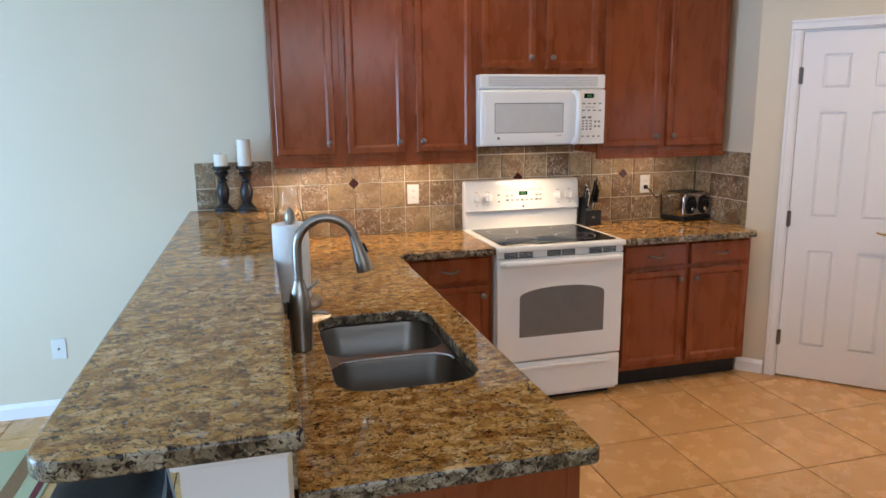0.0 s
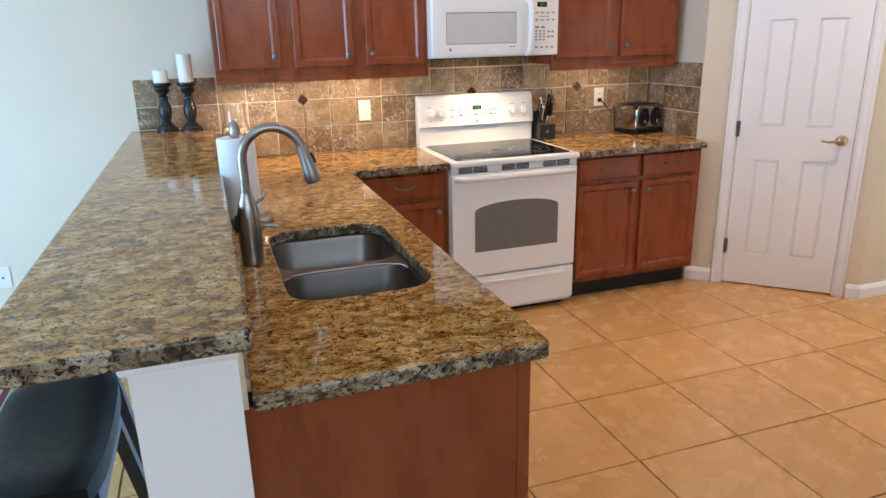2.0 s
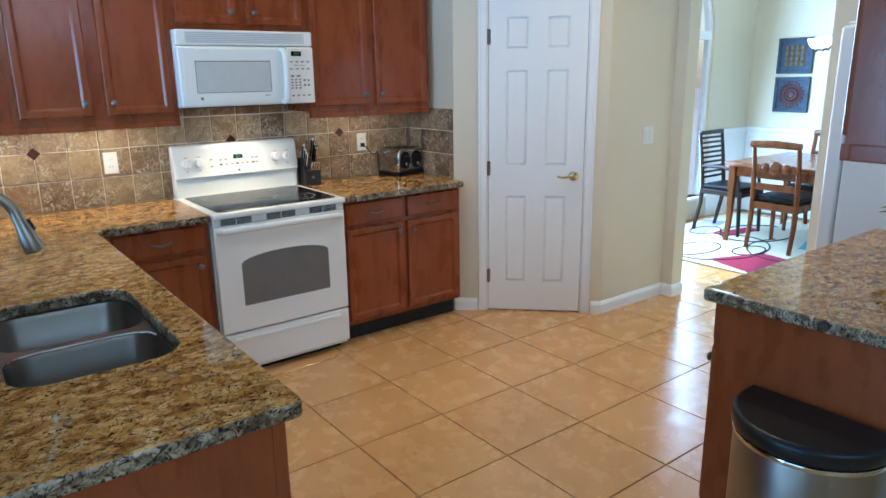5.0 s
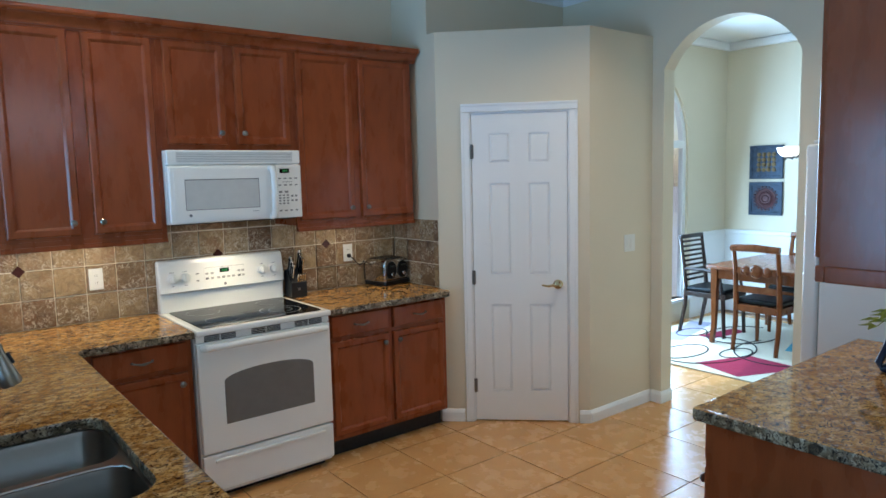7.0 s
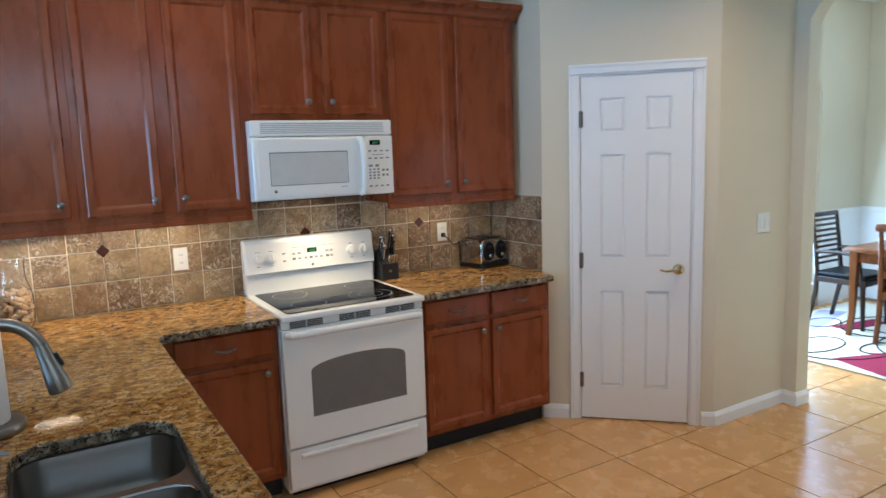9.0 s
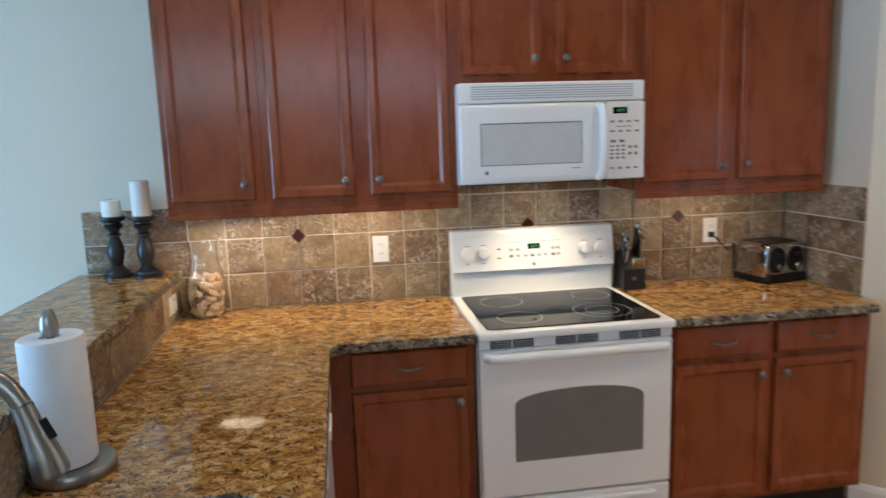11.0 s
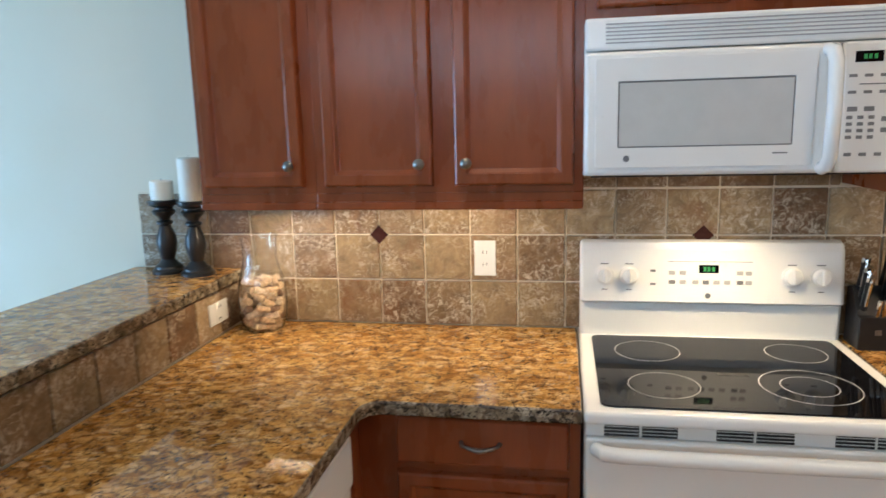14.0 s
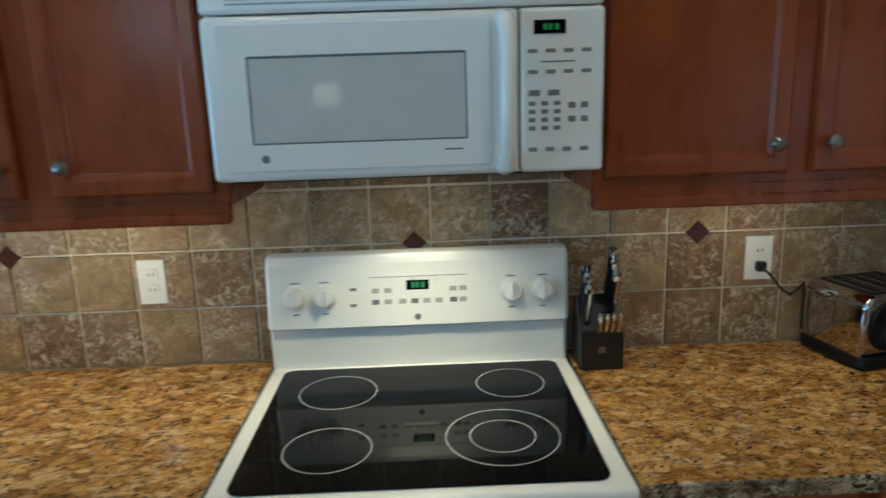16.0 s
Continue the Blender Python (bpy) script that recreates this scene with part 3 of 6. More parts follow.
def pantry_door():
    d = thing("door_1", (*along(DOOR_A), 0), "closed white six-panel pantry door with brass lever", "door", kind="structure")
    bm = panel_door(0.61, 2.03, 0.035)
    part("door_leaf", turned(bm, M_DIAG @ Matrix.Translation((DOOR_A, -0.006, 0.01))), TRIM, d)
    for z in (0.25, 0.98, 1.80):
        hb = bmesh.new()
        bx(hb, DOOR_A - 0.010, DOOR_A + 0.012, -0.004, 0.004, z - 0.045, z + 0.045, 0.002)
        tube(hb, [(DOOR_A - 0.001, 0.007, z - 0.047), (DOOR_A - 0.001, 0.007, z + 0.047)], 0.006, 8)
        part("hinge", turned(hb, M_DIAG), PEWTER, d, "steel door hinge")
    hx, hz = DOOR_B - 0.062, 0.93
    lb = lathe(bmesh.new(), [(0.031, 0), (0.031, 0.006), (0.024, 0.013), (0.012, 0.016), (0.012, 0.045), (0.0165, 0.05), (0.0165, 0.062), (0.008, 0.066)], n=20, m=pose(hx, -0.006, hz, -90, 0, 0))
    tube(lb, [(hx, 0.05, hz), (hx - 0.03, 0.054, hz + 0.003), (hx - 0.07, 0.052, hz - 0.004), (hx - 0.105, 0.05, hz + 0.004)], [0.010, 0.009, 0.0075, 0.006], 10)
    part("lever_handle", turned(lb, M_DIAG), BRASS, d, "polished brass lever handle")


pantry_door()


# ---- cabinets ----
def cabinet_front(x0, x1, z0, z1, y, t=0.021, rail=0.046):
    """A framed door or drawer front facing -y: an eased edge, a flat frame, a stepped bead and a recessed panel."""
    bm = box(x0, x1, y - t + 0.012, y, z0, z1)
    f = min(bm.faces, key=lambda k: k.calc_center_median().y)
    steps = [(0.004, -0.009), (0.007, -0.003)]
    if rail:
        steps += [(rail - 0.011, 0.0), (0.0015, 0.0020), (0.004, 0.0010), (0.013, 0.0080), (0.0025, 0.0005)]
    for wide, back in steps:
        bmesh.ops.inset_region(bm, faces=[f], thickness=wide, depth=0.0)
        for v in f.verts:
            v.co.y += back
    bmesh.ops.recalc_face_normals(bm, faces=bm.faces)
    return bm


def knob_mesh(x, y, z, m=None):
    return lathe(bmesh.new(), [(0.007, 0), (0.006, 0.01), (0.0095, 0.014), (0.0155, 0.019), (0.0155, 0.023), (0.011, 0.028), (0.003, 0.030)], n=16, m=(m or Matrix()) @ pose(x, y, z, 90, 0, 0))


def pull_mesh(x, y, z, half=0.048):
    pts = [(x - half, y, z), (x - half * 0.93, y - 0.018, z), (x - half * 0.6, y - 0.026, z - 0.003), (x - 0.012, y - 0.027, z - 0.007), (x, y - 0.029, z - 0.008), (x + 0.012, y - 0.027, z - 0.007), (x + half * 0.6, y - 0.026, z - 0.003), (x + half * 0.93, y - 0.018, z), (x + half, y, z)]
    return tube(bmesh.new(), pts, [0.006, 0.005, 0.0045, 0.006, 0.0072, 0.006, 0.0045, 0.005, 0.006], 10)


UP_FACE, UP_BOT, UP_TOP = -0.305, 1.375, 2.40


def upper_cabinet(x0, x1, z0, z1, doors, label, rail=True):
    c = thing("wall_cabinet", ((x0 + x1) / 2, 0, z0), label, "cabinet", "upper kitchen cabinets on the range wall")
    body = bx(bmesh.new(), x0, x1, UP_FACE, 0.006, z0, z1, 0.0015)
    part("body", body, CHERRY, c)
    for a, b, k in doors:
        d = part("door", cabinet_front(a, b, z0 + 0.03, z1 - 0.012, UP_FACE), CHERRY, c)
        part("knob", knob_mesh(b - 0.035 if k > 0 else a + 0.035, UP_FACE - 0.02, z0 + 0.03 + 0.062), PEWTER, d, "pewter round knob")
    if rail:
        rb = bx(bmesh.new(), x0, x1, UP_FACE - 0.004, UP_FACE + 0.018, z0 - 0.034, z0 + 0.012, 0.003)
        bx(rb, x0, x1, UP_FACE - 0.012, UP_FACE + 0.01, z0 - 0.036, z0 - 0.012, 0.005)
        part("light_rail", rb, CHERRY, c)
    return c


upper_cabinet(-1.105, -0.745, UP_BOT, UP_TOP, [(-1.085, -0.778, 1)], "cherry wood wall cabinet with one framed door")
upper_cabinet(-0.745, 0.005, UP_BOT, UP_TOP, [(-0.716, -0.402, 1), (-0.342, -0.020, -1)], "cherry wood wall cabinet with two framed doors")
upper_cabinet(0.005, 0.757, 1.822, UP_TOP, [(0.034, 0.354, 1), (0.412, 0.735, -1)], "short cherry wood cabinet above the microwave", rail=False)
upper_cabinet(0.757, 1.618, UP_BOT, UP_TOP, [(0.778, 1.158, 1), (1.205, 1.598, -1)], "cherry wood wall cabinet beside the pantry wall")


def crown(x0, x1):
    prof = [(0.0, 0.0), (-0.009, 0.0), (-0.009, 0.010), (-0.017, 0.0105), (-0.018, 0.020), (-0.023, 0.032), (-0.033, 0.044), (-0.047, 0.052), (-0.047, 0.059), (-0.056, 0.0595), (-0.061, 0.068), (-0.063, 0.078), (-0.063, 0.090), (0.0, 0.09)]
    m = Matrix(((0, 0, 1, x0), (1, 0, 0, UP_FACE - 0.002), (0, 1, 0, UP_TOP - 0.012), (0, 0, 0, 1)))
    bm = prism(bmesh.new(), prof, 0, x1 - x0, m=m)
    bmesh.ops.recalc_face_normals(bm, faces=bm.faces)
    bx(bm, x0 + 0.01, x1, UP_FACE, 0.004, UP_TOP + 0.001, UP_TOP + 0.03)
    return bm


tagged(mesh_ob("crown_moulding", crown(-1.15, 1.648), CHERRY), "cherry wood crown moulding along the upper cabinets", "moulding")

BASE_FACE, KICK, CAB_TOP = -0.60, 0.115, 0.874


def base_cabinet(x0, x1, bays, label):
    c = thing("base_cabinet", ((x0 + x1) / 2, -0.3, 0), label, "cabinet", "lower kitchen cabinets on the range wall")
    part("body", box(x0, x1, BASE_FACE, 0.004, KICK, CAB_TOP, 0.0015), CHERRY, c)
    part("toe_kick", box(x0 + 0.002, x1 - 0.002, BASE_FACE + 0.075, BASE_FACE + 0.085, 0, KICK), SHADOW_GAP, c, "dark recessed toe kick")
    for a, b, k in bays:
        dr = part("drawer_front", cabinet_front(a, b, 0.735, 0.862, BASE_FACE, rail=0), CHERRY, c)
        part("pull_handle", pull_mesh((a + b) / 2, BASE_FACE - 0.018, 0.80), PEWTER, dr, "pewter curved pull")
        d = part("door", cabinet_front(a, b, KICK + 0.03, 0.71, BASE_FACE), CHERRY, c)
        part("knob", knob_mesh(b - 0.035 if k > 0 else a + 0.035, BASE_FACE - 0.02, 0.655), PEWTER, d, "pewter round knob")


base_cabinet(-0.60, -0.004, [(-0.46, -0.03, 1)], "cherry wood base cabinet in the counter corner")
base_cabinet(0.764, 1.635, [(0.785, 1.178, 1), (1.212, 1.605, -1)], "cherry wood base cabinet with two drawers and doors")

# ---- peninsula ----
PX0, PX1 = -1.165, -0.56      # its cabinet body
P_END = -2.735
pony = thing("wall_bar", (-1.27, -1.4, 0), "white half wall that carries the raised bar", "wall", kind="structure")
part("wall_body", box(-1.348, PX0 - 0.006, -2.83, 0.006, -0.006, 1.062), TRIM, pony)
cap_b = bx(bmesh.new(), -1.372, PX0 + 0.002, -2.85, -2.80, 1.044, 1.0625, 0.003)
bx(cap_b, -1.362, PX0 - 0.002, -2.841, -2.80, 1.022, 1.046, 0.006)
part("cap_moulding", cap_b, TRIM, pony)
pen = thing("base_cabinet", (-0.86, -1.7, 0), "cherry wood sink cabinet of the peninsula with plain end panel", "cabinet")
part("body", box(PX0, PX1, P_END, -2.42, KICK, CAB_TOP, 0.002), CHERRY, pen)
part("side_body", box(PX0, PX1, -1.58, -1.36, KICK, CAB_TOP), CHERRY, pen)
part("back_panel", box(PX0, PX0 + 0.02, -2.42, -1.58, KICK, CAB_TOP), CHERRY, pen)
part("face_frame", box(PX1 - 0.02, PX1, -2.42, -1.58, KICK, CAB_TOP), CHERRY, pen)
part("corner_filler", box(PX0, PX1, -0.74, -0.6, KICK, CAB_TOP), CHERRY, pen)
part("end_panel", box(PX0 - 0.0055, PX1 - 0.03, P_END - 0.006, P_END, 0.0, CAB_TOP - 0.001, 0.002), CHERRY, pen)
part("corner_stile", box(PX1 - 0.03, PX1 + 0.001, P_END - 0.007, P_END + 0.02, KICK, CAB_TOP - 0.001, 0.003), CHERRY, pen)
part("toe_kick", box(PX0, PX1 - 0.075, P_END, -1.36, 0.0, KICK - 0.001), SHADOW_GAP, pen, "dark recessed toe kick")
M_PEN = Matrix.Translation((PX1, 0, 0)) @ Matrix.Rotation(radians(90), 4, "Z")
for ya, yb in ((-2.70, -2.46), (-2.40, -2.01), (-1.97, -1.58)):
    f = part("drawer_front", turned(cabinet_front(ya, yb, 0.735, 0.862, 0, rail=0), M_PEN), CHERRY, pen)
    part("pull_handle", turned(pull_mesh((ya + yb) / 2, -0.018, 0.80), M_PEN), PEWTER, f)
    f = part("door", turned(cabinet_front(ya, yb, KICK + 0.03, 0.71, 0), M_PEN), CHERRY, pen)
    part("knob", turned(knob_mesh(yb - 0.035, -0.02, 0.655), M_PEN), PEWTER, f)

# the dishwasher between the sink and the corner
dw = thing("dishwasher", (-0.86, -1.05, 0), "white built-in dishwasher under the granite counter", "dishwasher")
part("body", box(PX0 + 0.02, PX1 - 0.005, -1.355, -0.745, 0.01, 0.868), ENAMEL, dw)
part("door", box(PX1 - 0.004, PX1 + 0.022, -1.35, -0.75, 0.12, 0.74, 0.005), ENAMEL, dw)
part("control_panel", box(PX1 - 0.004, PX1 + 0.03, -1.35, -0.75, 0.744, 0.866, 0.006), ENAMEL, dw)
part("latch", box(PX1 + 0.029, PX1 + 0.036, -1.12, -0.98, 0.77, 0.80, 0.003), PLASTIC, dw)

# worktops
SINK = (-1.025, -0.635, -2.335, -1.645)


def arc_pts(cx, cy, r, a0, a1, n=6):
    return [(cx + r * math.cos(radians(a0 + (a1 - a0) * i / n)), cy + r * math.sin(radians(a0 + (a1 - a0) * i / n))) for i in range(n + 1)]


CT, CB = 0.914, 0.876
FRONT = -0.655
PR, PN = -0.525, -2.775       # the peninsula counter's open side and end


def slab(outline, holes, z0, z1, bev):
    """A stone slab with rounded-over edges and cut-outs."""
    bm = bmesh.new()
    loops = []
    for pts in [outline] + holes:
        vs = [bm.verts.new((x, y, z1)) for x, y in pts]
        loops.append([bm.edges.new((vs[i], vs[(i + 1) % len(vs)])) for i in range(len(vs))])
    bmesh.ops.triangle_fill(bm, use_beauty=True, edges=[e for lp in loops for e in lp])
    r = bmesh.ops.extrude_face_region(bm, geom=bm.faces[:])
    for v in r["geom"]:
        if isinstance(v, bmesh.types.BMVert):
            v.co.z = z0
    bmesh.ops.recalc_face_normals(bm, faces=bm.faces)
    rim = [e for e in bm.edges if len(e.link_faces) == 2 and e.calc_face_angle(0) > 1.2 and abs(e.verts[0].co.z - e.verts[1].co.z) < 1e-6]
    if bev:
        bmesh.ops.bevel(bm, geom=rim, offset=bev, segments=3, affect="EDGES", profile=0.5)
    bm.normal_update()
    # steep faces get the second granite, with the daylight tone in its colour
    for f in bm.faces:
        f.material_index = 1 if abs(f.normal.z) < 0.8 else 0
    return bm


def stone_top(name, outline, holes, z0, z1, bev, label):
    """A worktop: polished granite above, rougher round its edge, with daylight's grey painted in there."""
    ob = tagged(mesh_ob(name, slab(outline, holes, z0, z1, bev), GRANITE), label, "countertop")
    ob.data.materials.append(DAYLIT_EDGE)
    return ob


L_OUT = [(PX0 + 0.012, -0.001), (PX0 + 0.012, PN)] + arc_pts(PR - 0.02, PN + 0.02, 0.02, -90, 0, 3) + [(PR, FRONT - 0.05)] + arc_pts(PR + 0.05, FRONT - 0.05, 0.05, 180, 90, 5)[1:] + [(-0.002, FRONT), (-0.002, -0.001)]
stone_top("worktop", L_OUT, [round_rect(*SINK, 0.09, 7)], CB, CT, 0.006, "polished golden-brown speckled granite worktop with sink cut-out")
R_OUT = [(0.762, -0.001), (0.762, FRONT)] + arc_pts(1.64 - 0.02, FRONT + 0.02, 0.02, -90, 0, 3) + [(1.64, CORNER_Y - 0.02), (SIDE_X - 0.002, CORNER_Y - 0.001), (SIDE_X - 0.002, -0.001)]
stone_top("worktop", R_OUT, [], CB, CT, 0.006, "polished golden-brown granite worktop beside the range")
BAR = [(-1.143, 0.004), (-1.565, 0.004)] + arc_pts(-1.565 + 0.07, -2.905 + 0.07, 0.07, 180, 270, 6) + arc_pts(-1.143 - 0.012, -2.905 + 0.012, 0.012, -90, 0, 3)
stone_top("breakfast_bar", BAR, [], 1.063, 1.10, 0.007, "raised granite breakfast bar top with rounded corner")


# undermount sink
def bowl(x0, x1, y0, y1, depth, r=0.075):
    bm = bmesh.new()
    rings = []
    spec = [(0.0, CB - 0.001, r), (0.004, CB - 0.02, r), (0.012, CT - depth + 0.05, r), (0.028, CT - depth + 0.015, r), (0.055, CT - depth, r * 0.8)]
    for ins, z, rr in spec:
        rings.append([bm.verts.new((x, y, z)) for x, y in round_rect(x0 + ins, x1 - ins, y0 + ins, y1 - ins, rr, 6)])
    for lo, hi in zip(rings, rings[1:]):
        for i in range(len(lo)):
            bm.faces.new((lo[i], lo[(i + 1) % len(lo)], hi[(i + 1) % len(lo)], hi[i]))
    bm.faces.new(rings[-1])
    bmesh.ops.recalc_face_normals(bm, faces=bm.faces)
    bmesh.ops.reverse_faces(bm, faces=bm.faces)
    bmesh.ops.solidify(bm, geom=bm.faces[:], thickness=0.002)
    return bm


sink = thing("kitchen_sink", (-0.83, -1.99, CT - 0.2), "brushed stainless double-bowl undermount sink", "sink")
sx0, sx1, sy0, sy1 = SINK
MID = -1.985
part("bowl", bowl(sx0 + 0.003, sx1 - 0.003, sy0 + 0.003, MID - 0.018, 0.20), STAINLESS, sink)
part("bowl", bowl(sx0 + 0.003, sx1 - 0.003, MID + 0.018, sy1 - 0.003, 0.20), STAINLESS, sink)
rim = [round_rect(sx0 + 0.006, sx1 - 0.006, sy0 + 0.006, MID - 0.02, 0.07), round_rect(sx0 + 0.006, sx1 - 0.006, MID + 0.02, sy1 - 0.006, 0.07)]
rz = CB - 0.002
# chrome bead added along the divider's rounded edge for its line of light
part("divider_glint_bead", tube(bmesh.new(), [(sx0 + 0.008, MID - 0.085, rz), (sx0 + 0.018, MID - 0.048, rz), (sx0 + 0.05, MID - 0.026, rz), (sx0 + 0.10, MID - 0.018, rz), (sx1 - 0.10, MID - 0.018, rz), (sx1 - 0.05, MID - 0.026, rz), (sx1 - 0.018, MID - 0.048, rz), (sx1 - 0.008, MID - 0.085, rz)], 0.0042, 8), CHROME, sink, "chrome bead on the rounded divider rim, added for its bright glint")
part("rim", slab(round_rect(sx0 - 0.02, sx1 + 0.02, sy0 - 0.02, sy1 + 0.02, 0.08), rim, CB - 0.004, CB - 0.0012, 0), STAINLESS, sink)
for yy in ((sy0 + MID) / 2, (MID + sy1) / 2):
    part("drain", lathe(bmesh.new(), [(0.044, 0), (0.044, 0.003), (0.036, 0.004), (0.03, 0.001), (0.012, 0.001), (0.012, 0.006), (0.004, 0.007)], -0.84, yy, CT - 0.199), CHROME, sink)


# ---- range ----
def cooking_range():
    st = thing("electric_range", (0.378, -0.33, 0), "white freestanding electric range with black glass cooktop", "stove")
    x0, x1 = 0.004, 0.756
    part("body", box(x0, x1, -0.615, -0.02, 0.03, 0.885, 0.004), ENAMEL, st)
    part("cooktop_frame", box(x0 - 0.003, x1 + 0.003, -0.672, -0.03, 0.885, 0.917, 0.010, 3), ENAMEL, st)
    glass = part("cooktop_glass", prism(bmesh.new(), round_rect(0.04, 0.72, -0.64, -0.095, 0.025), 0.9175, 0.9215, 0.0015), BLACK_GLASS, st, "black ceramic glass cooktop")
    for cx, cy, rr in ((0.190, -0.236, 0.090), (0.590, -0.221, 0.080), (0.200, -0.498, 0.087), (0.544, -0.472, 0.114), (0.544, -0.472, 0.066)):
        b = bmesh.new()
        ring = lathe(b, [(rr, 0), (rr, 0.0005), (rr - 0.0023, 0.0005), (rr - 0.0023, 0.0)], cx, cy, 0.9216, 48)
        for f in [f for f in b.faces if len(f.verts) > 4]:
            b.faces.remove(f)
        part("burner_ring", b, RING, glass, "printed grey burner ring")
    part("heat_indicator", box(0.345, 0.42, -0.415, -0.40, 0.9216, 0.922), SHADOW_GAP, glass)
    # oven door with arched window
    door = part("oven_door", box(x0 + 0.002, x1 - 0.002, -0.655, -0.617, 0.265, 0.845, 0.008, 3), ENAMEL, st)
    wp = [(0.135, 0.405), (0.64, 0.405), (0.64, 0.63)] + [(0.3875 + 0.2525 * math.cos(radians(a)), 0.632 + 0.05 * math.sin(radians(a))) for a in range(12, 169, 12)] + [(0.135, 0.63)]
    wm = Matrix(((1, 0, 0, 0), (0, 0, -1, -0.655), (0, 1, 0, 0), (0, 0, 0, 1)))
    part("oven_window", prism(bmesh.new(), wp, -0.002, 0.0015, 0.0008, m=wm), GREY_WINDOW, door, "grey oven window with arched top")
    hb = tube(bmesh.new(), [(0.03, -0.66, 0.822), (0.045, -0.69, 0.826), (0.09, -0.700, 0.828), (0.378, -0.704, 0.829), (0.666, -0.700, 0.828), (0.71, -0.69, 0.826), (0.726, -0.66, 0.822)], [0.017, 0.018, 0.018, 0.018, 0.018, 0.018, 0.017], 14)
    part("door_handle", hb, ENAMEL, door, "white curved oven handle")
    vent = part("vent_panel", box(x0 + 0.002, x1 - 0.002, -0.645, -0.6, 0.847, 0.884, 0.003), ENAMEL, st)
    for gx in (0.13, 0.378, 0.626):
        for i in range(4):
            for a, b in ((gx - 0.082, gx - 0.003), (gx + 0.003, gx + 0.082)):
                part("vent_slot", box(a, b, -0.6465, -0.644, 0.850 + i * 0.0082, 0.8556 + i * 0.0082), SHADOW_GAP, vent)
    dr = part("storage_drawer", box(x0 + 0.002, x1 - 0.002, -0.65, -0.617, 0.055, 0.255, 0.008, 3), ENAMEL, st)
    part("drawer_lip", box(x0 + 0.06, x1 - 0.06, -0.664, -0.648, 0.212, 0.232, 0.006), ENAMEL, dr)
    part("base", box(x0 + 0.03, x1 - 0.03, -0.58, -0.05, 0, 0.05), BLACK_PLASTIC, st)
    # control panel
    prof = [(-0.02, 0.915), (-0.075, 0.915), (-0.078, 1.02), (-0.095, 1.03), (-0.073, 1.185), (-0.062, 1.205), (-0.04, 1.212), (-0.02, 1.208)]
    m = Matrix(((0, 0, 1, x0), (1, 0, 0, 0), (0, 1, 0, 0), (0, 0, 0, 1)))
    cp = prism(bmesh.new(), prof, 0, x1 - x0, 0.012, m=m, seg=3)
    bmesh.ops.recalc_face_normals(cp, faces=cp.faces)
    panel = part("control_panel", cp, ENAMEL, st)
    tilt = math.degrees(math.atan2(0.022, 0.155))
    pm = Matrix.Translation((0, -0.095, 1.03)) @ Matrix.Rotation(radians(-tilt), 4, "X")

    def on_panel(bm):
        return turned(bm, pm)
    for kx in (0.078, 0.150, 0.612, 0.690):
        kb = lathe(bmesh.new(), [(0.030, 0), (0.030, 0.004), (0.025, 0.006), (0.0245, 0.02), (0.021, 0.024), (0.004, 0.025)], n=24, m=pose(kx, 0, 0.078, 90, 0, 0))
        bx(kb, kx - 0.0045, kx + 0.0045, -0.032, -0.02, 0.056, 0.100, 0.003)
        k = part("knob", on_panel(kb), PLASTIC, panel, "white rotary burner knob")
        part("knob_mark", on_panel(box(kx - 0.012, kx + 0.012, -0.0012, 0.0, 0.112, 0.115)), PRINT, panel)
        part("knob_mark", on_panel(box(kx - 0.008, kx + 0.008, -0.0012, 0.0, 0.034, 0.037)), PRINT, panel)
    part("key_field", on_panel(box(0.258, 0.508, -0.0012, 0.001, 0.040, 0.128, 0.0005)), PLASTIC, panel)
    part("display", on_panel(box(0.352, 0.408, -0.0022, 0.0, 0.088, 0.112)), BLACK_GLASS, panel, "black oven clock display")
    for dx in (0.365, 0.376, 0.389):
        part("digit", on_panel(box(dx, dx + 0.008, -0.0028, -0.002, 0.093, 0.107)), GREEN_LED, panel, "green clock digit")
    for i, kx in enumerate((0.275, 0.306, 0.342, 0.372, 0.402, 0.432, 0.468, 0.492)):
        for kz in ((0.060, 0.088) if kx < 0.31 or kx > 0.46 else (0.060,)):
            kb = box(kx - 0.009, kx + 0.009, -0.002, -0.001, kz - 0.006, kz + 0.006)
            part("key", on_panel(kb), PRINT if (i + int(kz * 1000)) % 3 == 0 else RING, panel)
    part("print_line", on_panel(box(0.262, 0.504, -0.002, -0.001, 0.121, 0.1225)), PRINT, panel)
    part("badge", on_panel(lathe(bmesh.new(), [(0.008, 0), (0.008, 0.002), (0.004, 0.0025)], n=16, m=pose(0.378, 0, 0.02, 90, 0, 0))), PRINT, panel)
    for i, lz in enumerate((0.09, 0.05)):
        part("indicator", on_panel(box(0.212, 0.228, -0.0012, 0.0, lz, lz + 0.007)), PRINT, panel)


cooking_range()


